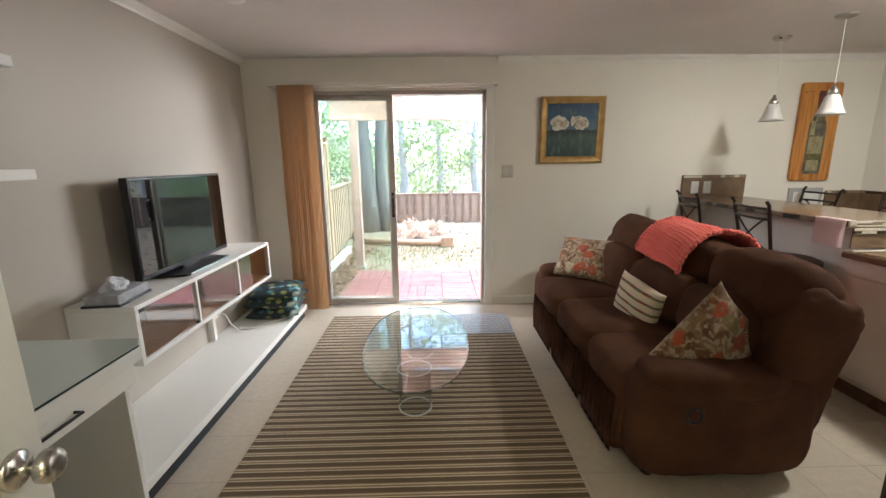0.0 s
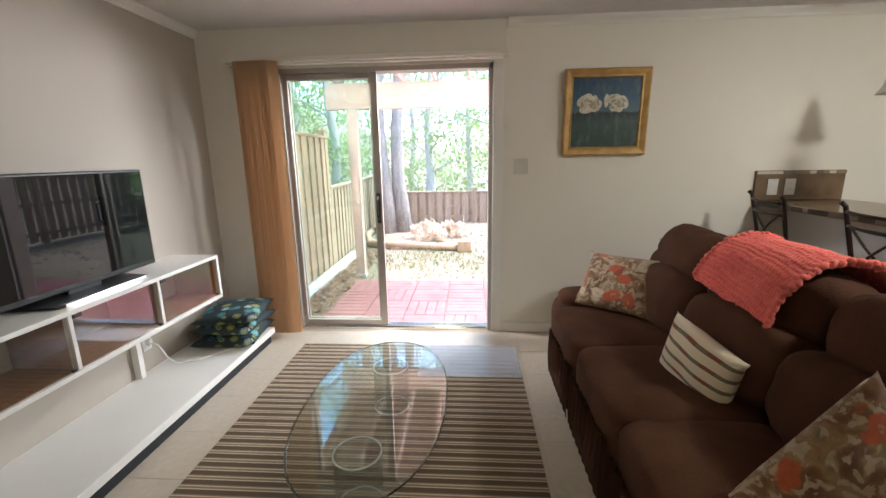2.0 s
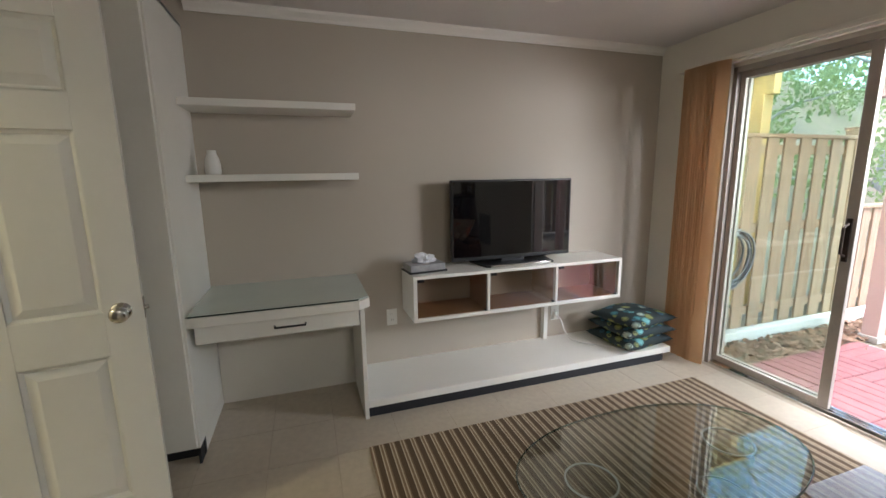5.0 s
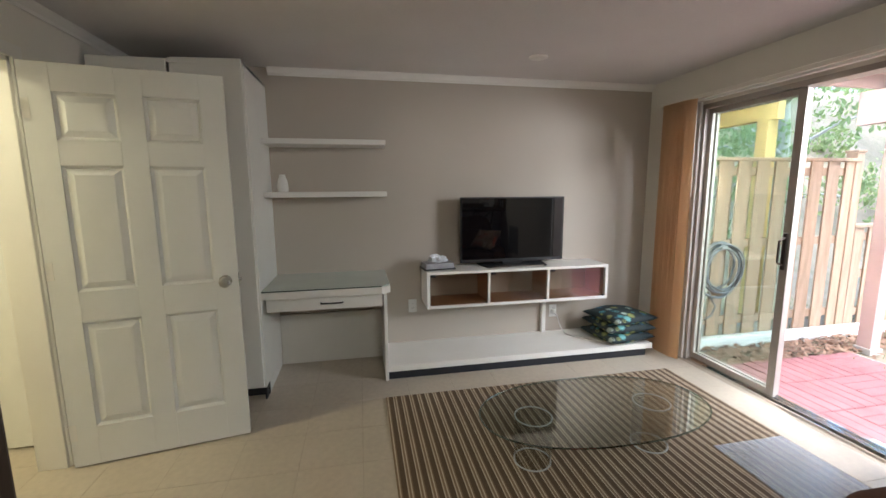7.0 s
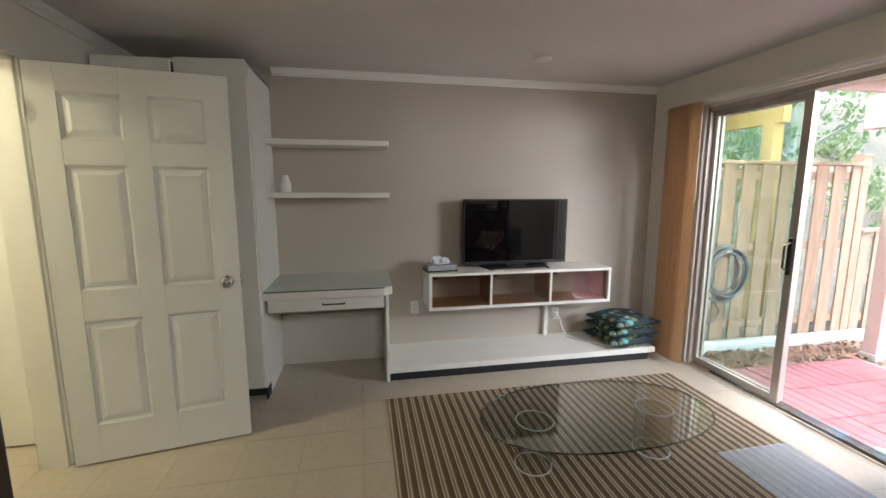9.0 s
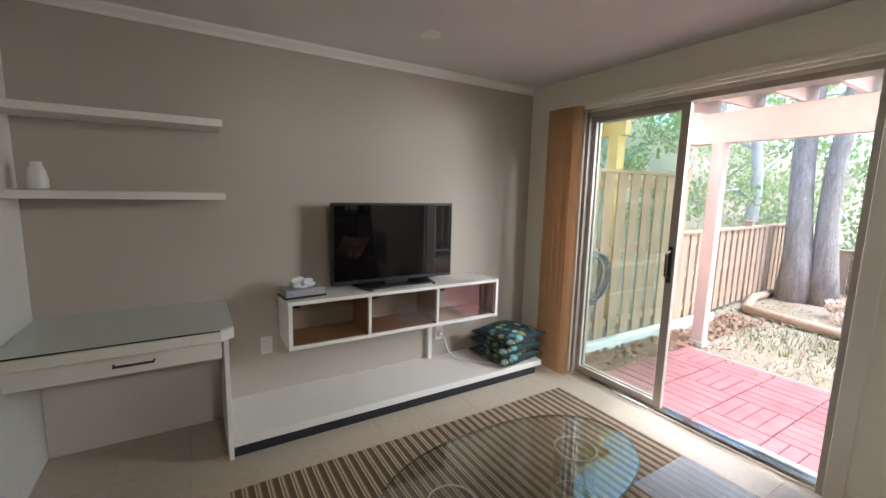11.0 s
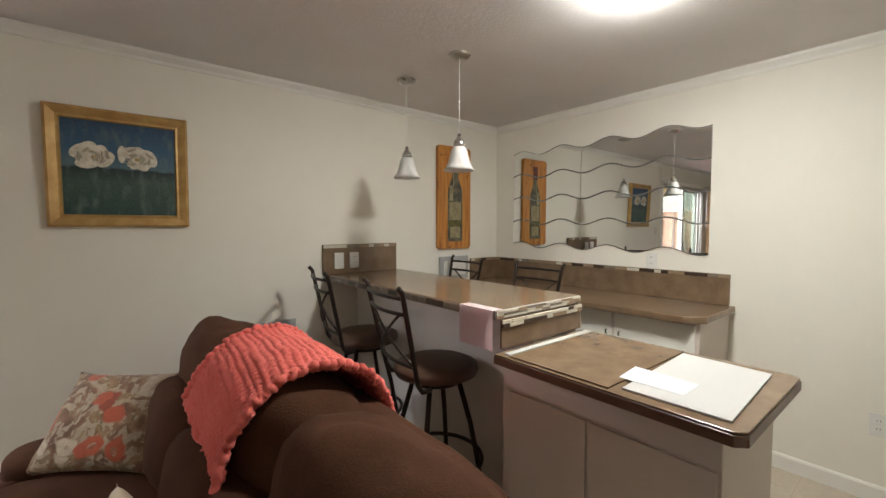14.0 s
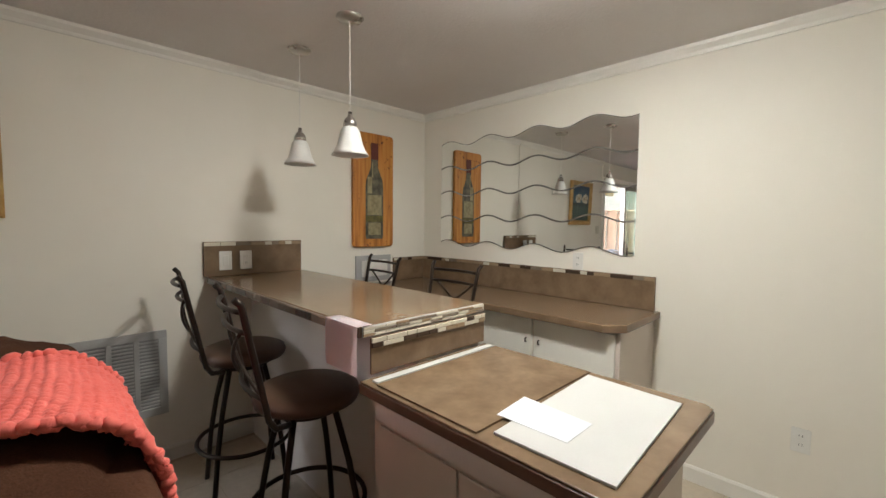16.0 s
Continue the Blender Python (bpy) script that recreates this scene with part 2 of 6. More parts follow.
WOODIN = material("brown wood veneer", (0.34, 0.17, 0.075), (0.26, 0.125, 0.052), 3.0, 0.42, stretch=(12, 2, 12), bscale=90, fine=0.25)
COUNTER = material("brown laminate worktop", (0.215, 0.145, 0.088), (0.145, 0.095, 0.056), 9.0, 0.17, fine=0.12, bscale=45, rvar=0.04)
COUNTEREDGE = material("dark worktop edge", (0.145, 0.080, 0.050), (0.115, 0.062, 0.040), 7.0, 0.3, fine=0.12, bscale=45)
ISLANDPAINT = material("off-white cabinet paint", (0.68, 0.61, 0.55), (0.64, 0.57, 0.51), 2.0, 0.45, fine=0.05)
# Wall cream dimmed about a fifth: shade under the bar top put into colour.
KNEE = material("shaded knee wall paint", (0.66, 0.62, 0.57), (0.62, 0.58, 0.53), 2.0, 0.6, fine=0.05)
IRON = material("dark bronze metal", (0.028, 0.020, 0.016), (0.040, 0.028, 0.020), 9.0, 0.38, metal=0.7)
SEATVINYL = material("dark brown vinyl seat", (0.062, 0.030, 0.016), (0.085, 0.042, 0.022), 6.0, 0.5, bump=0.2, bscale=420)
NICKEL = material("brushed nickel", (0.52, 0.50, 0.47), (0.46, 0.44, 0.41), 12.0, 0.28, metal=1.0)
CHROME = material("polished chrome", (0.75, 0.74, 0.72), None, 8.0, 0.10, metal=1.0, rvar=0.03)
ALU = material("bronze-grey aluminium", (0.46, 0.415, 0.37), (0.40, 0.36, 0.32), 6.0, 0.42, metal=0.3)
BLIND = leaf_material("tan vertical blind vinyl", (0.82, 0.60, 0.38), (0.78, 0.55, 0.34))
GOLD = material("antique gold frame", (0.56, 0.37, 0.14), (0.42, 0.25, 0.08), 14.0, 0.42, metal=0.35, bump=0.2, bscale=120)
GLASSWHITE = material("frosted white glass", (0.66, 0.65, 0.62), (0.57, 0.56, 0.54), 14.0, 0.3, fine=0.1)
PLASTIC = material("white plastic", (0.76, 0.75, 0.71), None, 5.0, 0.35, fine=0.03)
MIRROR = material("silvered mirror", (0.86, 0.88, 0.87), (0.86, 0.88, 0.87), 1.0, 0.012, metal=1.0, rvar=0.004, fine=0.0)
MIRROREDGE = material("ground mirror edge", (0.42, 0.44, 0.43), None, 3.0, 0.25, metal=0.8)
CORAL = material("coral knitted wool", (0.84, 0.185, 0.15), (0.79, 0.155, 0.125), 8.0, 0.95, bump=0.4, bscale=500, sheen=0.1, fine=0.2)
ALMOND = material("almond switch plastic", (0.67, 0.635, 0.555), None, 5.0, 0.4, fine=0.03)
PAPER = material("white paper", (0.66, 0.67, 0.70), None, 3.0, 0.7, fine=0.02)
PINKPAPER = material("pinkish sheet of paper", (0.86, 0.75, 0.76), (0.84, 0.72, 0.73), 5.0, 0.75, fine=0.05)
BOARD = material("white laminated board", (0.52, 0.515, 0.50), (0.50, 0.495, 0.48), 3.0, 0.4, fine=0.03)
GREYMETAL = material("grey painted metal", (0.44, 0.44, 0.44), (0.40, 0.40, 0.40), 6.0, 0.5, metal=0.1)
DARKIN = material("dark duct", (0.03, 0.03, 0.03), None, 5.0, 0.8)
VENTIN = material("grey duct backing", (0.30, 0.30, 0.30), None, 5.0, 0.8)
FRIDGE = material("dark brown refrigerator enamel", (0.040, 0.026, 0.020), (0.050, 0.033, 0.025), 2.0, 0.35, bump=0.1, bscale=300)
CARDBOARD = material("grey tissue box card", (0.36, 0.36, 0.37), (0.28, 0.28, 0.29), 30.0, 0.6)
RUG = ramp_material("striped woven rug", rug_colours, 0.95, 0.7, 600, 0.003)
FLORAL = ramp_material("rust and cream floral fabric", floral_colours, 0.85, 0.35, 500, 0.001, 0.2)
TEAL = ramp_material("dark teal dotted fabric", teal_colours, 0.75, 0.2, 400, 0.001)
STRIPED = ramp_material("cream and rust striped fabric", striped_colours, 0.9, 0.4, 350, 0.0015, 0.2)
CANVAS = ramp_material("blue and green painted canvas", canvas_colours, 0.5, 0.5, 90, 0.002)
PLANK = ramp_material("weathered orange plank", plank_colours, 0.55, 0.4, 60, 0.002)
PETAL = material("white oil paint", (0.74, 0.70, 0.60), (0.52, 0.46, 0.36), 40.0, 0.5, bump=0.6, bscale=60)
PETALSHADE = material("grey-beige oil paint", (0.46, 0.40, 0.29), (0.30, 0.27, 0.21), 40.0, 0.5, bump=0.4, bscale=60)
PETALHEART = material("ochre oil paint", (0.40, 0.28, 0.11), None, 30.0, 0.5)
BOTTLEPAINT = material("dark painted bottle", (0.028, 0.030, 0.022), (0.16, 0.14, 0.09), 22.0, 0.5)
BOTTLELABEL = material("pale painted label", (0.34, 0.30, 0.17), (0.20, 0.17, 0.09), 30.0, 0.55)
BOTTLEBAND = material("olive painted band", (0.15, 0.13, 0.03), (0.07, 0.065, 0.02), 30.0, 0.55)
BOTTLECAP = material("wine red painted foil", (0.12, 0.022, 0.016), None, 20.0, 0.5)
PANE = clear("window glass", (0.90, 0.95, 0.92))
CABGLASS = clear("smoked cabinet glass", (0.93, 0.90, 0.87), 0.0, 0.09)
TABLEGLASS = clear("clear table glass", (0.93, 0.965, 0.95), 0.0, 0.10)
ACRYLIC = clear("clear acrylic", (0.95, 0.96, 0.95), 0.02, 0.07)
EDGEDARK = material("dark green glass edge", (0.03, 0.05, 0.04), None, 5.0, 0.15)
RIM = material("frosted acrylic rim", (0.66, 0.67, 0.66), None, 12.0, 0.15)
EDGEGLASS = clear("green glass edge", (0.34, 0.46, 0.41), 0.05, 0.18)
DESKGLASS = material("pale green glass desk top", (0.56, 0.63, 0.58), None, 2.0, 0.06, rvar=0.02, fine=0.0, coat=0.5)
# outside
PAVER = material("red brick paver", (0.35, 0.155, 0.155), (0.27, 0.112, 0.112), 5.0, 0.85, bump=0.4, bscale=120, fine=0.3)
CONCRETE = material("pale concrete", (0.48, 0.46, 0.43), (0.40, 0.385, 0.36), 5.0, 0.9, bump=0.3, bscale=100, fine=0.25)
SOIL = material("dry soil and leaf litter", (0.29, 0.235, 0.18), (0.21, 0.19, 0.125), 1.6, 0.95, bump=0.8, bscale=40, fine=0.5, dist=0.03)
CHIP = material("wood chip mulch", (0.30, 0.19, 0.13), (0.20, 0.12, 0.08), 30.0, 0.9, bump=0.3, bscale=80)
FENCE = material("weathered cedar board", (0.44, 0.31, 0.215), (0.34, 0.235, 0.155), 3.0, 0.8, stretch=(8, 8, 1), bump=0.3, bscale=60, fine=0.3)
DECKWOOD = material("yellow treated lumber", (0.58, 0.40, 0.16), (0.50, 0.33, 0.12), 3.0, 0.75, fine=0.25)
PINKWOOD = material("cream painted beam", (0.47, 0.345, 0.31), (0.43, 0.31, 0.275), 2.0, 0.6, fine=0.1)
BARK = material("grey-brown bark", (0.36, 0.31, 0.27), (0.25, 0.21, 0.18), 7.0, 0.95, stretch=(3, 3, 0.6), bump=0.9, bscale=26, fine=0.4, dist=0.03)
# Haze over the far trunks is put into this colour; brush-pile twigs share it.
PALEBARK = material("haze-paled bark", (0.56, 0.53, 0.48), (0.44, 0.41, 0.37), 5.0, 0.95, stretch=(3, 3, 0.6), bump=0.6, bscale=26, fine=0.3, dist=0.03)
LEAF = leaf_material("spring leaf", (0.20, 0.27, 0.115), (0.31, 0.37, 0.20))
LEAFDARK = leaf_material("darker woodland leaf", (0.15, 0.22, 0.085), (0.27, 0.34, 0.17))
DRYLEAF = leaf_material("pale dry leaf", (0.60, 0.55, 0.43), (0.68, 0.63, 0.50))
GRASS = material("grass blade", (0.12, 0.17, 0.065), (0.18, 0.21, 0.09), 3.0, 0.7)
HOSE = material("grey garden hose", (0.17, 0.175, 0.19), None, 8.0, 0.5)
PIPE = material("white painted timber kerb", (0.74, 0.74, 0.72), (0.66, 0.66, 0.64), 4.0, 0.6)


def lamp_material(name, colour, strength):
    m = bpy.data.materials.new(name)
    m.use_nodes = True
    b = m.node_tree.nodes["Principled BSDF"]
    b.inputs["Base Color"].default_value = (0.9, 0.9, 0.9, 1)
    b.inputs["Emission Color"].default_value = (*colour, 1)
    b.inputs["Emission Strength"].default_value = strength
    return m


LAMPGLOW = lamp_material("lit opal dome", (1.0, 0.945, 0.83), KITCHEN_LAMP)
HALLGLOW = lamp_material("lit hall dome", (1.0, 0.88, 0.55), HALL_LAMP)

# ---- mesh helpers ----


def link_mesh(name, bm, mat, smooth=False):
    me = bpy.data.meshes.new(name)
    bm.normal_update()
    bm.to_mesh(me)
    bm.free()
    me.materials.append(mat)
    if smooth:
        me.polygons.foreach_set("use_smooth", [True] * len(me.polygons))
    return new(name, me)


def part(name, bm, mat, parent, label="", smooth=False):
    ob = link_mesh(name, bm, mat, smooth)
    ob.parent = parent
    if parent.parent is None:
        ob.matrix_parent_inverse = parent.matrix_basis.inverted()
    if label:
        ob["label"] = label
    return ob


def thing(name, place, label, category, group="", kind=""):
    e = new(name)
    e.empty_display_size = 0.1
    e.matrix_basis = Matrix.Translation(place)
    return tagged(e, label, category, group, kind)


def setting(name, bm, mat, label="", category="", smooth=False):
    return tagged(link_mesh(name, bm, mat, smooth), label, category, "", "structure")


def add_mesh(bm, other):
    me = bpy.data.meshes.new("tmp")
    other.to_mesh(me)
    other.free()
    bm.from_mesh(me)
    bpy.data.meshes.remove(me)


def box(x0, x1, y0, y1, z0, z1, bev=0.003, seg=2, into=None, turn=None):
    bm = bmesh.new()
    bmesh.ops.create_cube(bm, size=1.0)
    for v in bm.verts:
        v.co = Vector((x0 if v.co.x < 0 else x1, y0 if v.co.y < 0 else y1, z0 if v.co.z < 0 else z1))
    if bev > 0:
        bmesh.ops.bevel(bm, geom=bm.edges[:], offset=min(bev, 0.45 * min(abs(x1 - x0), abs(y1 - y0), abs(z1 - z0))), segments=seg, affect="EDGES", profile=0.5)
    if turn is not None:
        bm.transform(turn)
    if into is not None:
        add_mesh(into, bm)
        return into
    return bm


def rod(points, radius, sides=10, into=None, closed=False, caps=True):
    """A round bar along points; radius is one number or one for each point."""
    bm = into if into is not None else bmesh.new()
    pts = [Vector(p) for p in points]
    n = len(pts)
    rad = radius if isinstance(radius, (list, tuple)) else [radius] * n
    rings = []
    ref = Vector((0, 0, 1))
    for i, p in enumerate(pts):
        a = pts[(i - 1) % n] if closed or i > 0 else p
        b = pts[(i + 1) % n] if closed or i < n - 1 else p
        d = (b - a).normalized()
        if abs(d.dot(ref)) > 0.95:
            ref = Vector((1, 0, 0)) if abs(d.x) < 0.9 else Vector((0, 1, 0))
        u = d.cross(ref).normalized()
        w = u.cross(d).normalized()
        ref = w
        rings.append([bm.verts.new(p + rad[i] * (math.cos(2 * math.pi * k / sides) * u + math.sin(2 * math.pi * k / sides) * w)) for k in range(sides)])
    for i in range(n if closed else n - 1):
        r, s = rings[i], rings[(i + 1) % n]
        for k in range(sides):
            bm.faces.new((r[k], r[(k + 1) % sides], s[(k + 1) % sides], s[k]))
    if caps and not closed:
        bm.faces.new(rings[0][::-1])
        bm.faces.new(rings[-1])
    return bm


def turned(profile, place=(0, 0, 0), sides=32, into=None):
    """A solid of revolution round z: profile is a list of (radius, height)."""
    bm = into if into is not None else bmesh.new()
    rings = []
    for r, h in profile:
        if r < 1e-5:
            rings.append([bm.verts.new((place[0], place[1], place[2] + h))])
        else:
            rings.append([bm.verts.new((place[0] + r * math.cos(2 * math.pi * k / sides), place[1] + r * math.sin(2 * math.pi * k / sides), place[2] + h)) for k in range(sides)])
    for a, b in zip(rings, rings[1:]):
        for k in range(sides):
            j = (k + 1) % sides
            if len(a) == 1 and len(b) > 1:
                bm.faces.new((a[0], b[k], b[j]))
            elif len(b) == 1 and len(a) > 1:
                bm.faces.new((a[k], b[0], a[j]))
            elif len(a) > 1:
                bm.faces.new((a[k], b[k], b[j], a[j]))
    bmesh.ops.recalc_face_normals(bm, faces=bm.faces[:])
    return bm


def puff(cx, cy, cz, sx, sy, sz, e=4.0, wrinkle=0.006, seed=0, nu=36, nv=22, tilt=0.0, freq=7.0, pleat=0.0):
    """A stuffed, rounded block of the given full sizes: a superellipsoid with soft wrinkles; tilt turns it about y."""
    bm = bmesh.new()

    def sp(c, p):
        return math.copysign(abs(c) ** p, c)

    p = 2.0 / e
    grid = []
    for j in range(nv + 1):
        phi = -math.pi / 2 + math.pi * j / nv
        row = []
        for i in range(nu):
            th = 2 * math.pi * i / nu
            c = Vector((sp(math.cos(phi), p) * sp(math.cos(th), p) * sx / 2, sp(math.cos(phi), p) * sp(math.sin(th), p) * sy / 2, sp(math.sin(phi), p) * sz / 2))
            k = noise.noise(c * freq + Vector((seed * 3.1, seed * 1.7, 0))) + 0.5 * noise.noise(c * freq * 2.7 + Vector((0, seed * 2.3, 5)))
            c += c.normalized() * (k * wrinkle * 2 + pleat * math.sin(c.y * 105 + 3.0 * noise.noise(Vector((c.y * 9, c.z * 3, seed)))) * (0.5 + 0.5 * noise.noise(Vector((c.y * 14, seed, 1)))))
            row.append(bm.verts.new(c))
            if j in (0, nv):
                break
        grid.append(row)
    for j in range(nv):
        a, b = grid[j], grid[j + 1]
        for i in range(nu):
            k = (i + 1) % nu
            if len(a) == 1:
                bm.faces.new((a[0], b[k], b[i]))
            elif len(b) == 1:
                bm.faces.new((a[i], a[k], b[0]))
            else:
                bm.faces.new((a[i], a[k], b[k], b[i]))
    bmesh.ops.recalc_face_normals(bm, faces=bm.faces[:])
    bm.transform(pose(cx, cy, cz, 0, tilt, 0))
    return bm


def pillow_mesh(w, h, thick, seed=0, n=26):
    """A square pillow lying in the x-z plane, sewn at its rim, with pulled corners."""
    bm = bmesh.new()
    front, back = {}, {}
    for i in range(n + 1):
        for j in range(n + 1):
            u, v = 2 * i / n - 1, 2 * j / n - 1
            pinch = 1 - 0.10 * (1 - abs(u) ** 2.5) * abs(v) ** 3, 1 - 0.10 * (1 - abs(v) ** 2.5) * abs(u) ** 3
            x, z = u * w / 2 * pinch[1], v * h / 2 * pinch[0]
            t = thick / 2 * ((1 - u ** 2) * (1 - v ** 2)) ** 0.42
            k = noise.noise(Vector((x * 9, z * 9, seed))) * 0.012 * (1 - max(abs(u), abs(v)) ** 6)
            front[i, j] = bm.verts.new((x, -t - k, z))
            rim = i in (0, n) or j in (0, n)
            back[i, j] = front[i, j] if rim else bm.verts.new((x, t - k, z))
    for i in range(n):
        for j in range(n):
            bm.faces.new((front[i, j], front[i + 1, j], front[i + 1, j + 1], front[i, j + 1]))
            bm.faces.new((back[i, j], back[i, j + 1], back[i + 1, j + 1], back[i + 1, j]))
    return bm


def slab(outline, z0, z1, bev=0.003, seg=2):
    """A plate with the given outline (x, y)."""
    bm = bmesh.new()
    vs = [bm.verts.new((x, y, z0)) for x, y in outline]
    f = bm.faces.new(vs)
    r = bmesh.ops.extrude_face_region(bm, geom=[f])
    for v in r["geom"]:
        if isinstance(v, bmesh.types.BMVert):
            v.co.z = z1
    bmesh.ops.recalc_face_normals(bm, faces=bm.faces[:])
    if bev:
        flat = [e for e in bm.edges if abs(e.verts[0].co.z - e.verts[1].co.z) < 1e-6]
        bmesh.ops.bevel(bm, geom=flat, offset=bev, segments=seg, affect="EDGES", profile=0.5)
    return bm


def strip_profile(profile, path):
    """A moulding: a closed (out, up) profile swept in straight runs along path, a list of (x, y, nx, ny)."""
    bm = bmesh.new()
    rings = [[bm.verts.new((x + nx * o, y + ny * o, u)) for o, u in profile] for x, y, nx, ny in path]
    n = len(profile)
    for a, b in zip(rings, rings[1:]):
        for k in range(n):
            bm.faces.new((a[k], a[(k + 1) % n], b[(k + 1) % n], b[k]))
    bm.faces.new(rings[0][::-1])
    bm.faces.new(rings[-1])
    bmesh.ops.recalc_face_normals(bm, faces=bm.faces[:])
    return bm

# ---- the room ----
XE, YN, YS, ZC = 5.93, 5.60, 1.40, 2.352      # kitchen wall, garden wall, doorway wall, ceiling
DX0, DX1, DZ = 0.60, 2.22, 2.07              # sliding door opening
HX0, HX1, HZ = 1.13, 1.96, 2.05              # doorway to the hall

floor = setting("floor", box(-0.15, XE + 0.15, -0.6, YN + 0.13, -0.12, -0.0018, 0), GROUT, "pale beige tiled floor with fine joints", "floor")
setting("ceiling", box(-0.15, XE + 0.15, -0.6, YN + 0.15, ZC, ZC + 0.15, 0), CEIL, "white ceiling with a fine sprayed texture", "ceiling")
setting("wall_west", box(-0.15, 0, YS - 2.0, YN + 0.15, -0.006, ZC, 0), TAUPE, "taupe painted wall behind the television", "wall")
setting("wall_east", box(XE, XE + 0.15, -0.6, YN + 0.15, -0.006, ZC, 0), WALL, "cream painted kitchen wall", "wall")
bm = box(0, DX0, YN, YN + 0.15, -0.006, ZC, 0)
box(DX1, 4.46, YN, YN + 0.15, -0.006, ZC, 0, into=bm)
box(4.46, XE, YN + 0.012, YN + 0.15, -0.006, ZC, 0, into=bm)
box(DX0, DX1, YN, YN + 0.15, DZ, ZC, 0, into=bm)
setting("wall_north", bm, WALL, "cream painted wall with the garden door", "wall")
bm = box(0.0, HX0, YS - 0.12, YS, -0.006, ZC, 0)
box(HX1, XE, YS - 0.12, YS, -0.006, ZC, 0, into=bm)
box(HX0, HX1, YS - 0.12, YS, HZ, ZC, 0, into=bm)
setting("wall_south", bm, WALL, "cream painted wall with the open doorway", "wall")
# hall behind the doorway
bm = box(0.75, 0.87, -0.6, YS - 0.12, -0.006, ZC, 0)
box(2.3, 2.42, -0.6, YS - 0.12, -0.006, ZC, 0, into=bm)
box(0.75, 2.42, -0.72, -0.6, -0.006, ZC, 0, into=bm)
setting("wall_hall", bm, WALL, "cream painted hall walls", "wall")

CROWN = [(0, ZC - 0.055), (0.010, ZC - 0.055), (0.014, ZC - 0.038), (0.036, ZC - 0.015), (0.040, ZC), (0, ZC)]
setting("trim_west", strip_profile(CROWN, [(0, 2.30, 1, 0), (0, YN, 1, 0)]), TRIM, "white crown moulding", "moulding")
setting("trim_north", strip_profile(CROWN, [(2.32, YN, 0, -1), (4.46, YN, 0, -1)]), TRIM, "white crown moulding", "moulding")
setting("trim_north_kitchen", strip_profile(CROWN, [(4.46, YN + 0.012, 0, -1), (XE, YN + 0.012, 0, -1)]), TRIM, "white crown moulding", "moulding")
setting("trim_east", strip_profile(CROWN, [(XE, YS, -1, 0), (XE, YN, -1, 0)]), TRIM, "white crown moulding", "moulding")
setting("trim_south", strip_profile(CROWN, [(XE, YS, 0, 1), (0.0, YS, 0, 1)]), TRIM, "white crown moulding", "moulding")
BASE = [(0, 0), (0.012, 0), (0.012, 0.075), (0.006, 0.088), (0, 0.088)]
setting("baseboard_east", strip_profile(BASE, [(XE, YS, -1, 0), (XE, 3.60, -1, 0)]), TRIM, "white baseboard", "baseboard")
setting("baseboard_north", strip_profile(BASE, [(2.31, YN, 0, -1), (4.40, YN, 0, -1)]), TRIM, "white baseboard", "baseboard")

# box valance above the garden door
bm = box(0.26, 2.31, 5.588, YN, 2.125, ZC, 0.002)
box(0.255, 2.32, 5.50, YN, 2.10, 2.128, 0.004, into=bm)
setting("trim_valance", bm, WALL, "cream painted box valance above the garden door", "valance")

# casing of the garden door
bm = box(DX1, DX1 + 0.075, YN - 0.016, YN, 0, 2.10, 0.003)
box(DX0 - 0.075, DX0, YN - 0.016, YN, 0, 2.10, 0.003, into=bm)
setting("trim_door", bm, TRIM, "white door casing", "trim")


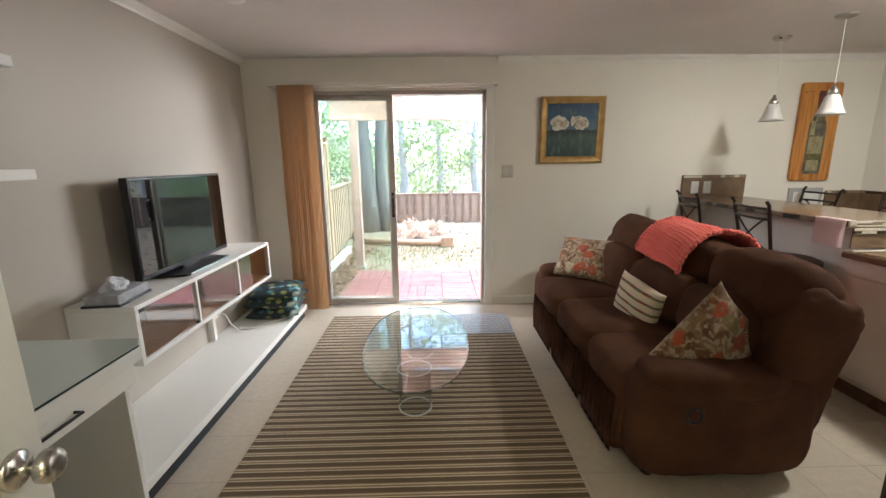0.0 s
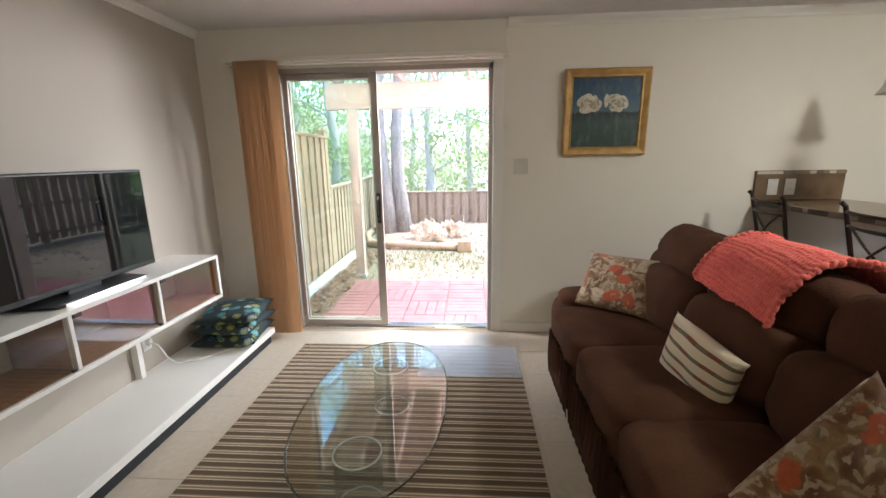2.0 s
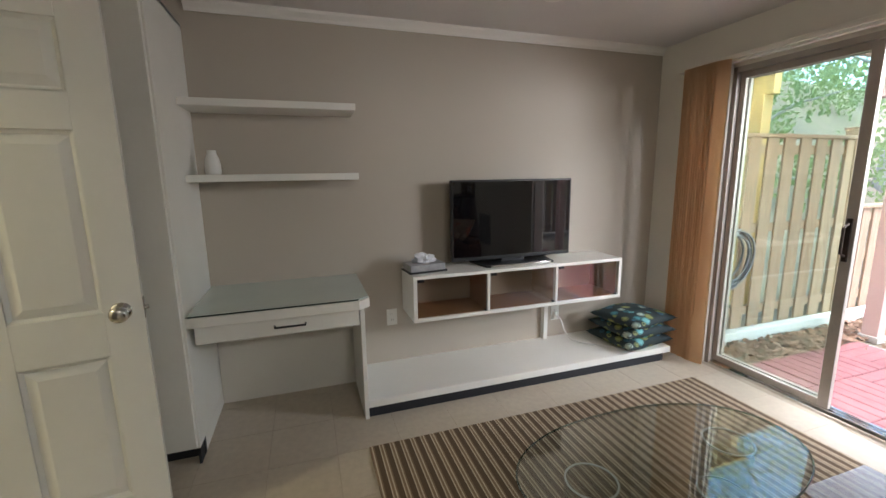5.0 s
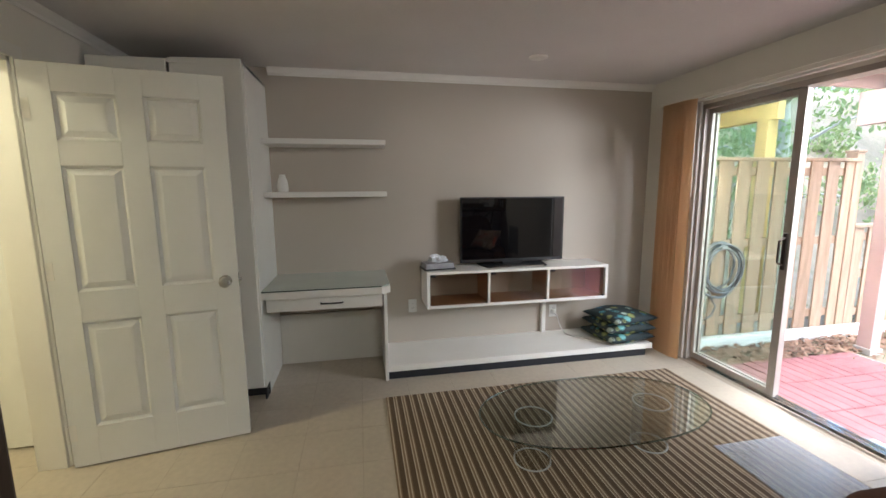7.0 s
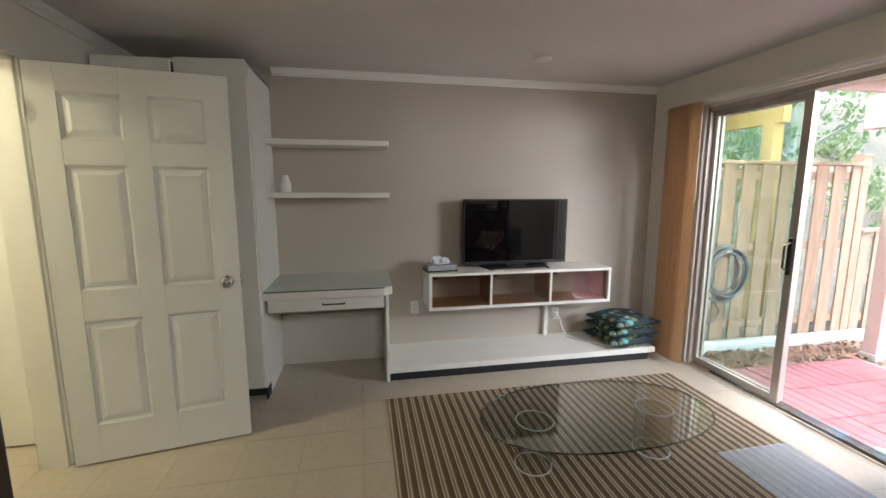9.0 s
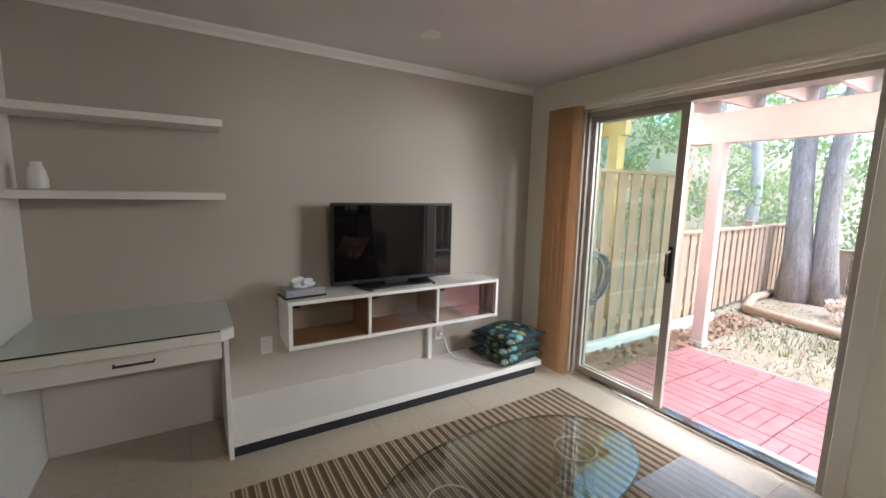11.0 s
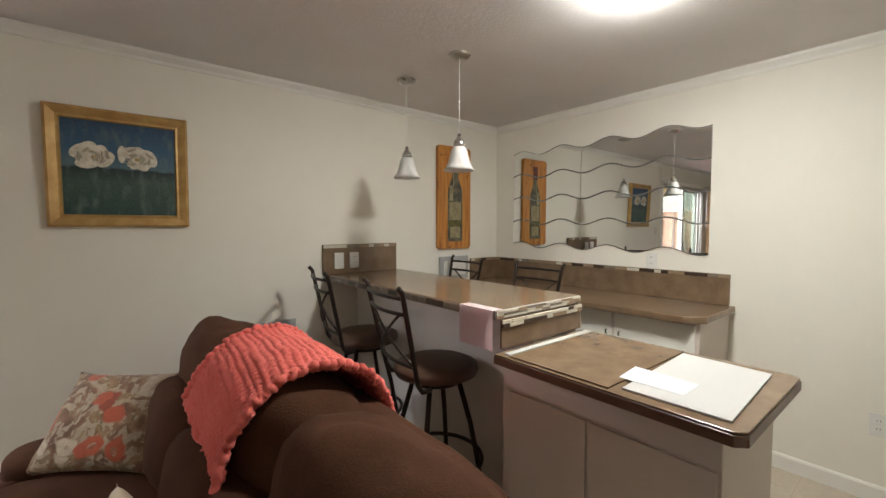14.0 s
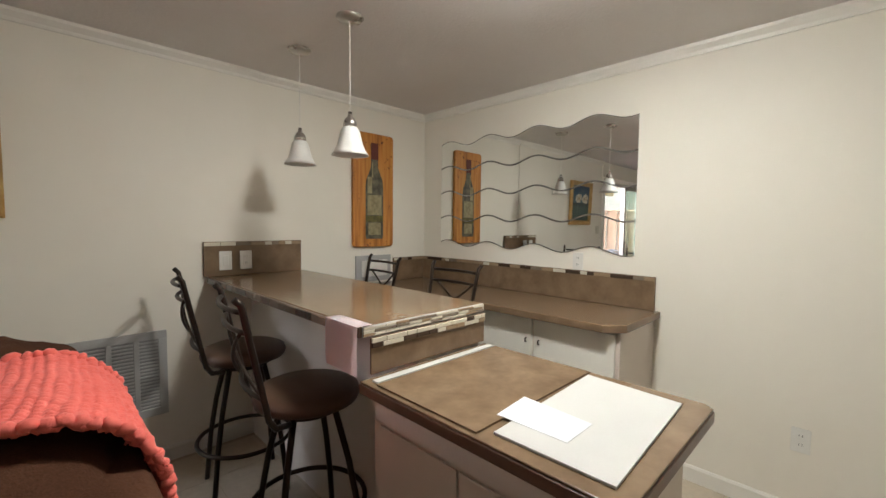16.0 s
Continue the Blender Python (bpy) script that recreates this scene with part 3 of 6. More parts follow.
def sliding_door():
    """Fixed aluminium frame with two tracks; the glazed leaf is pushed over the fixed pane, and the other half stands open."""
    d = thing("door_1", (1.41, 5.66, 0), "aluminium sliding glass door, its leaf pushed open onto the patio", "sliding door", "", "structure")
    bm = box(DX0, DX0 + 0.03, 5.60, 5.72, 0, DZ, 0.002)
    box(DX1 - 0.032, DX1, 5.60, 5.72, 0, DZ, 0.002, into=bm)
    box(DX0, DX1, 5.60, 5.72, DZ - 0.035, DZ, 0.002, into=bm)
    part("frame", bm, ALU, d, "grey-brown aluminium frame")
    bm = box(DX0, DX1, 5.605, 5.73, 0, 0.018, 0.002)
    for y in (5.625, 5.655, 5.69):
        box(DX0 + 0.03, DX1 - 0.03, y, y + 0.006, 0.018, 0.03, 0.001, into=bm)
    part("track", bm, CHROME, d, "bright aluminium floor track")
    for k, (x0, x1, y) in enumerate(((DX0 + 0.032, 1.355, 5.632), (DX0 + 0.032, 1.335, 5.676))):
        leaf = part("leaf", box(x0, x0 + 0.035, y, y + 0.026, 0.03, DZ - 0.036, 0.003), ALU, d)
        part("stile", box(x1 - 0.055, x1, y, y + 0.028, 0.03, DZ - 0.036, 0.003), ALU, leaf)
        part("bottom_rail", box(x0 + 0.035, x1 - 0.055, y, y + 0.026, 0.03, 0.075, 0.003), ALU, leaf)
        part("top_rail", box(x0 + 0.035, x1 - 0.055, y, y + 0.026, DZ - 0.075, DZ - 0.036, 0.003), ALU, leaf)
        g = part("pane", box(x0 + 0.035, x1 - 0.055, y + 0.010, y + 0.014, 0.075, DZ - 0.075, 0), PANE, leaf)
        g.visible_shadow = False
        if k == 0:
            bm = box(x1 - 0.042, x1 - 0.016, y - 0.012, y, 0.90, 1.14, 0.004)
            rod([(x1 - 0.03, y - 0.01, 0.93), (x1 - 0.03, y - 0.05, 0.95), (x1 - 0.03, y - 0.05, 1.09), (x1 - 0.03, y - 0.01, 1.11)], 0.007, 8, into=bm)
            part("handle", bm, IRON, leaf, "dark pull handle")
    return d


sliding_door()


def vertical_blind():
    b = thing("vertical_blind", (0.52, 5.44, 0.03), "tan vinyl vertical blind drawn into a stack beside the garden door", "blind")
    part("headrail", box(0.28, 2.28, 5.525, 5.565, 2.085, 2.118, 0.003), TRIM, b)
    for i in range(13):
        x = 0.40 + 0.0195 * i
        bm = bmesh.new()
        turn = radians(28 + 5 * math.sin(i * 1.9))
        us = [-0.044 + 0.088 * k / 6 for k in range(7)]
        lean = 0.004 * math.sin(i * 2.3)
        rows = []
        for z in (0.03, 0.7, 1.4, 2.10):
            row = []
            for u in us:
                bow = 0.006 * (1 - (u / 0.044) ** 2)
                row.append(bm.verts.new((x + u * math.cos(turn) + bow * math.sin(turn) + lean * (1 - z / 2.1), 5.462 + u * math.sin(turn) - bow * math.cos(turn), z)))
            rows.append(row)
        for a, c in zip(rows, rows[1:]):
            for k in range(6):
                bm.faces.new((a[k], a[k + 1], c[k + 1], c[k]))
        bmesh.ops.solidify(bm, geom=bm.faces[:], thickness=0.0012)
        part("slat", bm, BLIND, b, smooth=True)
    part("wand", rod([(0.652, 5.50, 2.08), (0.653, 5.50, 1.36)], 0.004, 8), TRIM, b, "thin white wand")
    return b


vertical_blind()

# ---- hall doorway, its door, closet ----
bm = box(HX0, HX0 + 0.02, YS - 0.135, YS + 0.0, 0, HZ, 0.002)
box(HX1 - 0.02, HX1, YS - 0.135, YS, 0, HZ, 0.002, into=bm)
box(HX0, HX1, YS - 0.135, YS, HZ - 0.02, HZ, 0.002, into=bm)
box(HX0 - 0.06, HX0 + 0.004, YS, YS + 0.014, 0, HZ + 0.05, 0.003, into=bm)
box(HX1 - 0.004, HX1 + 0.06, YS, YS + 0.014, 0, HZ + 0.05, 0.003, into=bm)
box(HX0 - 0.06, HX1 + 0.06, YS, YS + 0.015, HZ, HZ + 0.06, 0.003, into=bm)
setting("trim_doorway", bm, TRIM, "cream painted doorway casing", "trim")


def knob(bm, base, way):
    """A round door knob on a rose, at base, sticking out along way (unit x-y-z)."""
    t = turned([(0, 0), (0.032, 0), (0.033, 0.004), (0.028, 0.009), (0.012, 0.012), (0.011, 0.028), (0.018, 0.034), (0.027, 0.042), (0.029, 0.052), (0.025, 0.061), (0.014, 0.066), (0, 0.067)], sides=24)
    t.transform(Matrix.Translation(base) @ Vector(way).to_track_quat("Z", "Y").to_matrix().to_4x4())
    add_mesh(bm, t)


def panel_door(name, width, height, m, label, both_knobs=True):
    """A six-panel door: the hinge edge is the local z axis, the leaf runs along +x, faces look along -y and +y."""
    d = new(name)
    d.matrix_basis = m
    tagged(d, label, "door", "", "structure")
    th = 0.035

    def p(n, bm, mat, par=d, lab="", smooth=False):
        ob = link_mesh(n, bm, mat, smooth)
        ob.parent = par
        if lab:
            ob["label"] = lab
        return ob

    cols = [(0.115, width / 2 - 0.055), (width / 2 + 0.055, width - 0.115)]
    rows = [(0.22, 0.78), (0.94, 1.56), (1.68, 1.90)]
    bm = box(0, width, -th / 2 + 0.013, th / 2 - 0.013, 0.01, height, 0)
    xs = [0, cols[0][0], cols[0][1], cols[1][0], cols[1][1], width]
    for s in (-1, 1):
        y0, y1 = sorted((s * (th / 2 - 0.013), s * th / 2))
        for a, b in ((xs[0], xs[1]), (xs[2], xs[3]), (xs[4], xs[5])):
            box(a, b, y0, y1, 0.01, height, 0.0015, 1, into=bm)
        for a, b in ((xs[1], xs[2]), (xs[3], xs[4])):
            for z0, z1 in ((0.01, rows[0][0]), (rows[0][1], rows[1][0]), (rows[1][1], rows[2][0]), (rows[2][1], height)):
                box(a, b, y0, y1, z0, z1, 0.0015, 1, into=bm)
    leaf = p("leaf", bm, DOORPAINT)
    for s in (-1, 1):
        for a, b in cols:
            for z0, z1 in rows:
                q = bmesh.new()
                o = [(a + 0.002, z0 + 0.002), (b - 0.002, z0 + 0.002), (b - 0.002, z1 - 0.002), (a + 0.002, z1 - 0.002)]
                i = [(a + 0.045, z0 + 0.045), (b - 0.045, z0 + 0.045), (b - 0.045, z1 - 0.045), (a + 0.045, z1 - 0.045)]
                g = [(a + 0.014, z0 + 0.014), (b - 0.014, z0 + 0.014), (b - 0.014, z1 - 0.014), (a + 0.014, z1 - 0.014)]
                low, high = s * (th / 2 - 0.0125), s * (th / 2 - 0.002)
                A = [q.verts.new((x, s * (th / 2 - 0.001), z)) for x, z in o]
                B = [q.verts.new((x, low, z)) for x, z in g]
                C = [q.verts.new((x, high, z)) for x, z in i]
                for r0, r1 in ((A, B), (B, C)):
                    for k in range(4):
                        q.faces.new((r0[k], r0[(k + 1) % 4], r1[(k + 1) % 4], r1[k]))
                q.faces.new(C)
                bmesh.ops.recalc_face_normals(q, faces=q.faces[:])
                p("panel", q, DOORPAINT)
    bm = bmesh.new()
    knob(bm, (width - 0.065, -th / 2, 0.94), (0, -1, 0))
    if both_knobs:
        knob(bm, (width - 0.065, th / 2, 0.94), (0, 1, 0))
    p("door_knob", bm, NICKEL, d, "satin nickel knob", True)
    bm = box(width, width + 0.002, -0.012, 0.012, 0.90, 0.98, 0)
    rod([(width, 0, 0.94), (width + 0.014, 0, 0.94)], 0.008, 10, into=bm)
    p("latch", bm, NICKEL)
    for z in (0.2, 1.05, 1.82):
        bm = rod([(-0.006, -th / 2 - 0.004, z - 0.045), (-0.006, -th / 2 - 0.004, z + 0.045)], 0.006, 8)
        box(0, 0.03, -th / 2 - 0.0015, -th / 2 + 0.001, z - 0.045, z + 0.045, 0, into=bm)
        p("hinge", bm, TRIM)
    return d


DOOR_ANGLE = math.degrees(math.atan2(2.27 - 1.45, 1.00 - 1.15))
panel_door("door_2", 0.835, 2.03, pose(1.155, 1.442, 0, 0, 0, DOOR_ANGLE), "white six-panel door standing wide open in front of the closet")
# a plain flush door in the hall wall
bm = box(0.862, 0.905, 0.50, 1.24, 0.01, 2.03, 0.003)
hd = tagged(link_mesh("door_3", bm, DOORPAINT), "plain white flush hall door, closed", "door", "", "structure")
bm = bmesh.new()
knob(bm, (0.905, 1.17, 0.95), (1, 0, 0))
part("door_knob", bm, NICKEL, hd, "satin nickel knob", True)


def closet():
    c = thing("closet", (0.3, 1.85, 0), "tall white built-in closet ending short of the ceiling", "closet")
    body = box(0.0, 0.60, 2.255, 2.275, 0.085, 2.22, 0.002)
    box(0.0, 0.53, 2.255, 2.275, 0.0, 0.085, 0, into=body)
    box(0.0, 0.60, 1.42, 1.44, 0.0, 2.22, 0.002, into=body)
    box(0.0, 0.60, 1.42, 2.275, 2.20, 2.222, 0.002, into=body)
    box(0.0, 0.60, 1.44, 2.255, 0.085, 0.105, 0.002, into=body)
    part("body", body, LAMINATE, c)
    part("toe_kick", box(0.50, 0.53, 1.44, 2.277, 0.0, 0.084, 0.001), TOE, c, "black recessed toe kick")
    part("toe_end", box(0.532, 0.60, 2.262, 2.274, 0.0, 0.084, 0.001), TOE, c)
    door = part("door", box(0.602, 0.622, 1.43, 1.845, 0.10, 2.21, 0.002), LAMINATE, c)
    m = pose(0.612, 2.265, 0, 0, 0, -5)
    ajar = part("door", box(-0.01, 0.01, -0.415, 0.0, 0.10, 2.235, 0.002, turn=m), LAMINATE, c, "white closet door left slightly ajar")
    part("handle", rod([(0.625, 1.80, 1.0), (0.65, 1.80, 1.0), (0.65, 1.80, 1.12), (0.625, 1.80, 1.12)], 0.005, 8), BLACKTRIM, door)
    part("handle", rod([(0.012, -0.38, 1.0), (0.037, -0.38, 1.0), (0.037, -0.38, 1.12), (0.012, -0.38, 1.12)], 0.005, 8), BLACKTRIM, ajar).data.transform(m)
    return c


closet()


def wall_shelf(z):
    s = tagged(link_mesh("wall_shelf", box(0.0, 0.285, 2.277, 3.155, z - 0.038, z, 0.003), LAMINATE), "white floating shelf on the taupe wall above the desk", "shelf", "floating shelves")
    return s


wall_shelf(1.803)
wall_shelf(1.420)
v = turned([(0, 0.0), (0.036, 0.0), (0.040, 0.01), (0.040, 0.05), (0.033, 0.09), (0.026, 0.105), (0.022, 0.12), (0.024, 0.128), (0.019, 0.13), (0.017, 0.11), (0, 0.1)], (0.15, 2.385, 1.421), 28)
tagged(link_mesh("vase", v, PLASTIC, True), "small white ceramic vase on the lower shelf", "vase")


def desk():
    d = thing("desk", (0.3, 2.7, 0), "white built-in desk with a drawer beside the closet", "desk")
    out = [(0.0, 2.277), (0.60, 2.277), (0.60, 3.085), (0.555, 3.145), (0.0, 3.145)]
    part("desktop", slab(out, 0.70, 0.752, 0.004), LAMINATE, d)
    part("glass_top", slab([(0.0, 2.28), (0.595, 2.28), (0.595, 3.083), (0.553, 3.14), (0.0, 3.14)], 0.754, 0.762, 0.001), DESKGLASS, d, "pale green glass plate")
    part("glass_edge", box(0.5955, 0.5985, 2.28, 3.082, 0.7535, 0.7605, 0.0005), EDGEDARK, d, "dark glass edge")
    dr = part("drawer", box(0.535, 0.565, 2.30, 3.085, 0.605, 0.70, 0.003), LAMINATE, d)
    part("handle", rod([(0.565, 2.66, 0.655), (0.592, 2.66, 0.655), (0.592, 2.81, 0.655), (0.565, 2.81, 0.655)], 0.0055, 10), BLACKTRIM, dr, "black bar handle")
    part("drawer_box", box(0.02, 0.535, 2.30, 3.08, 0.615, 0.70, 0.002), LAMINATE, d)
    part("side_panel", box(0.0, 0.50, 3.098, 3.122, 0.0, 0.70, 0.002), LAMINATE, d)
    part("back_panel", box(0.0, 0.02, 2.277, 3.098, 0.0, 0.42, 0.002), LAMINATE, d)
    return d


desk()


def platform():
    p = thing("platform", (0.25, 4.25, 0), "long low white platform on a black toe kick along the wall", "platform")
    part("slab", box(0.0, 0.49, 3.124, 5.385, 0.062, 0.108, 0.003), LAMINATE, p)
    part("toe_kick", box(0.0, 0.478, 3.124, 5.33, 0.0, 0.062, 0.001), TOE, p, "black toe kick")
    return p


platform()


def media_cabinet():
    c = thing("media_cabinet", (0.16, 4.24, 0.48), "white wall-hung media cabinet with smoked glass doors", "cabinet")
    y0, y1, z0, z1, x1 = 3.45, 5.035, 0.483, 0.783, 0.325
    part("top", box(0, x1, y0, y1, z1 - 0.022, z1, 0.002), LAMINATE, c)
    part("bottom", box(0, x1, y0, y1, z0, z0 + 0.022, 0.002), LAMINATE, c)
    part("side", box(0, x1, y0, y0 + 0.024, z0 + 0.022, z1 - 0.022, 0.002), LAMINATE, c)
    part("side", box(0, x1, y1 - 0.024, y1, z0 + 0.022, z1 - 0.022, 0.002), LAMINATE, c)
    part("lining", box(0.004, x1 - 0.02, y0 + 0.025, y1 - 0.025, z0 + 0.0225, z0 + 0.026, 0), WOODIN, c, "brown wood floor of the cabinet")
    part("lining", box(0.004, x1 - 0.03, y1 - 0.028, y1 - 0.0245, z0 + 0.027, z1 - 0.023, 0), WOODIN, c)
    for y in (3.965, 4.485):
        dv = part("divider", box(0.004, x1 - 0.035, y - 0.009, y + 0.009, z0 + 0.027, z1 - 0.023, 0.001), WOODIN, c)
        part("divider_edge", box(x1 - 0.035, x1 - 0.004, y - 0.009, y + 0.009, z0 + 0.023, z1 - 0.023, 0.001), LAMINATE, c)
    for a, b in ((y0 + 0.026, 3.953), (3.977, 4.473), (4.497, y1 - 0.026)):
        g = part("glass_door", box(x1 - 0.014, x1 - 0.009, a, b, z0 + 0.026, z1 - 0.026, 0), CABGLASS, c, "smoked glass door")
        part("clip", box(x1 - 0.020, x1 - 0.003, a + 0.004, a + 0.045, z1 - 0.042, z1 - 0.024, 0.002), BLACKTRIM, g)
        part("clip", box(x1 - 0.020, x1 - 0.003, b - 0.02, b - 0.004, z0 + 0.024, z0 + 0.036, 0.002), BLACKTRIM, g)
    return c


media_cabinet()
tagged(link_mesh("cabinet_bracket", box(0.0, 0.045, 4.565, 4.60, 0.108, 0.483, 0.002), LAMINATE), "white upright bracket under the media cabinet", "bracket")


def television():
    t = thing("television", (0.17, 4.22, 0.783), "black flat-screen television standing on the media cabinet, switched off", "television")
    y0, y1, z0, z1 = 3.765, 4.690, 0.815, 1.366
    part("housing", box(0.115, 0.158, y0, y1, z0, z1, 0.006), BLACKTRIM, t)
    part("back_cover", box(0.075, 0.115, y0 + 0.15, y1 - 0.15, z0 + 0.06, z1 - 0.14, 0.012), BLACKTRIM, t)
    part("screen", box(0.158, 0.1605, y0 + 0.012, y1 - 0.012, z0 + 0.028, z1 - 0.012, 0.0005), SCREEN, t, "glossy black screen")
    part("neck", box(0.10, 0.15, 4.14, 4.32, 0.79, 0.83, 0.004), BLACKTRIM, t)
    st = slab([(0.065, 3.93), (0.265, 3.97), (0.275, 4.00), (0.275, 4.46), (0.265, 4.49), (0.065, 4.53)], 0.784, 0.797, 0.004)
    part("stand", st, BLACKTRIM, t, "glossy black stand foot")
    part("stand_rim", box(0.268, 0.279, 4.0, 4.46, 0.784, 0.799, 0.002), CHROME, t, "thin bright rim")
    return t


television()


def tissue_box():
    t = thing("tissue_box", (0.2, 3.56, 0.783), "flat grey tissue box with a white tissue pulled out", "tissue box")
    m = pose(0.17, 3.565, 0.783, 0, 0, 6)
    part("carton", box(-0.075, 0.075, -0.12, 0.12, 0.0, 0.055, 0.004, turn=m), CARDBOARD, t)
    part("base_tray", box(-0.085, 0.085, -0.13, 0.13, 0.001, 0.012, 0.002, turn=m), BLACKTRIM, t)
    bm = puff(0, 0, 0.075, 0.07, 0.16, 0.07, 2.2, 0.02, 5, 28, 14, freq=22)
    bm.transform(m)
    part("tissue", bm, PAPER, t, "crumpled white tissue")
    return t


tissue_box()


def outlet(name, m, label, rocker=False):
    """A wall plate in the local x-z plane, facing -y."""
    e = new(name)
    e.matrix_basis = m
    tagged(e, label, "outlet")

    def p(n, bm, mat):
        ob = link_mesh(n, bm, mat)
        ob.parent = e
        return ob

    p("plate", box(-0.036, 0.036, -0.006, 0, -0.058, 0.058, 0.003), PLASTIC)
    if rocker:
        p("rocker", box(-0.016, 0.016, -0.010, -0.006, -0.032, 0.032, 0.002), PLASTIC)
    else:
        for z in (-0.021, 0.021):
            p("socket", box(-0.017, 0.017, -0.0085, -0.006, z - 0.015, z + 0.015, 0.004), PLASTIC)
            for x in (-0.006, 0.006):
                p("slot", box(x - 0.001, x + 0.001, -0.0092, -0.0084, z - 0.002, z + 0.008, 0), DARKIN)
    return e


outlet("wall_outlet", pose(0.0, 3.37, 0.43, 0, 0, 90), "white wall outlet beside the desk")
outlet("wall_outlet", pose(0.0, 4.69, 0.30, 0, 0, 90), "white wall outlet under the media cabinet")
outlet("wall_outlet", pose(XE, 2.97, 0.40, 0, 0, -90), "white wall outlet low on the kitchen wall")
outlet("wall_outlet", pose(XE, 4.11, 1.16, 0, 0, -90), "white wall outlet above the kitchen backsplash")
sw = thing("light_switch", (2.43, YN, 1.33), "white double light switch beside the garden door", "switch")
part("plate", box(2.375, 2.485, YN - 0.006, YN, 1.272, 1.388, 0.003), ALMOND, sw)
for x in (2.407, 2.453):
    part("rocker", box(x - 0.016, x + 0.016, YN - 0.0095, YN - 0.006, 1.298, 1.362, 0.002), ALMOND, sw)

pts = [(0.03, 4.69, 0.29), (0.07, 4.70, 0.27), (0.10, 4.72, 0.18), (0.14, 4.75, 0.120), (0.22, 4.80, 0.113), (0.30, 4.90, 0.113), (0.36, 4.97, 0.113), (0.42, 5.02, 0.113)]
cb = thing("power_cable", (0.25, 4.85, 0.11), "white power cable trailing over the low platform", "cable")
part("lead", rod(pts, 0.005, 8), PLASTIC, cb, smooth=True)
part("plug", box(0.004, 0.035, 4.675, 4.705, 0.275, 0.315, 0.004), PLASTIC, cb)
part("tip", rod([(0.42, 5.02, 0.114), (0.437, 5.033, 0.114)], 0.006, 8), BLACKTRIM, cb)


def loose_pillow(name, mesh, mat, m, label, category="cushion", group=""):
    ob = link_mesh(name, mesh, mat, True)
    ob.matrix_basis = m
    return tagged(ob, label, category, group)


def frame_of(corner, u, v, w, h):
    """The pose of a flat thing from one corner and the directions of its two edges."""
    u = Vector(u).normalized()
    n = Vector(v).cross(u).normalized()
    v = u.cross(n)
    m = Matrix((u, n, v)).transposed().to_4x4()
    m.translation = Vector(corner) + u * w / 2 + v * h / 2
    return m


for i, (z, turn) in enumerate(((0.158, 8), (0.245, 2), (0.322, 12))):
    loose_pillow("seat_cushion", pillow_mesh(0.44, 0.46, 0.125 - 0.008 * i, 3 + i), TEAL, pose(0.30 + 0.008 * i, 5.16 + 0.006 * i, z + 0.002, 90, 0, turn), "dark teal dotted seat cushion stacked on the low platform", "cushion", "stacked teal cushions")

# recessed ceiling disc
tagged(link_mesh("ceiling_disc", turned([(0, -0.012), (0.045, -0.014), (0.062, -0.008), (0.066, 0.0), (0, 0.0)], (0.60, 4.22, ZC), 28), TRIM, True), "small round white ceiling sensor", "sensor")

# ---- rug, mat, glass table ----
tagged(link_mesh("rug", box(0.765, 2.385, 3.08, 5.305, 0.0, 0.009, 0.003), RUG), "brown and cream striped flat-woven rug", "rug")


def vinyl_mat():
    bm = box(1.70, 2.385, 4.83, 5.29, 0.0115, 0.015, 0.001)
    for i in range(22):
        for j in range(14):
            x, y = 1.72 + 0.03 * i, 4.85 + 0.031 * j
            box(x, x + 0.018, y, y + 0.006, 0.0148, 0.0168, 0, into=bm)
    m = bpy.data.materials.new("clear ribbed vinyl")
    m.use_nodes = True
    nt = m.node_tree
    b = nt.nodes["Principled BSDF"]
    b.inputs["Base Color"].default_value = (0.56, 0.58, 0.62, 1)
    b.inputs["Roughness"].default_value = 0.13
    b.inputs["Alpha"].default_value = 0.36
    return tagged(link_mesh("vinyl_mat", bm, m), "clear ribbed vinyl mat lying over the corner of the rug", "mat")


vinyl_mat()


def coffee_table():
    t = thing("coffee_table", (1.60, 4.15, 0.01), "low oval glass coffee table on two clear acrylic cylinders", "coffee table")
    cx, cy, a, b, e = 1.60, 4.155, 0.335, 0.635, 2.25
    out = []
    for k in range(72):
        th = 2 * math.pi * k / 72
        c, s = math.cos(th), math.sin(th)
        out.append((cx + a * math.copysign(abs(c) ** (2 / e), c), cy + b * math.copysign(abs(s) ** (2 / e), s)))
    part("glass_top", slab(out, 0.262, 0.274, 0.003), TABLEGLASS, t, "clear oval glass top")
    rim = [(cx + (x - cx) * 0.9995, cy + (y - cy) * 0.9995, 0.268) for x, y in out]
    part("glass_edge", rod(rim, 0.0042, 6, closed=True), EDGEGLASS, t, "dark green ground edge")
    for y in (3.80, 4.50):
        r, w = 0.098, 0.006
        tube = turned([(r, 0.011), (r, 0.261)], (1.60, y, 0), 40)
        turned([(r - w, 0.011), (r - w, 0.261)], (1.60, y, 0), 40, into=tube)
        part("cylinder", tube, ACRYLIC, t, "clear acrylic cylinder", True)
        for z in (0.0115, 0.257):
            part("rim", turned([(r - w, z), (r + 0.001, z), (r + 0.001, z + 0.004), (r - w, z + 0.004), (r - w, z)], (1.60, y, 0), 40), RIM, t)
    return t


coffee_table()

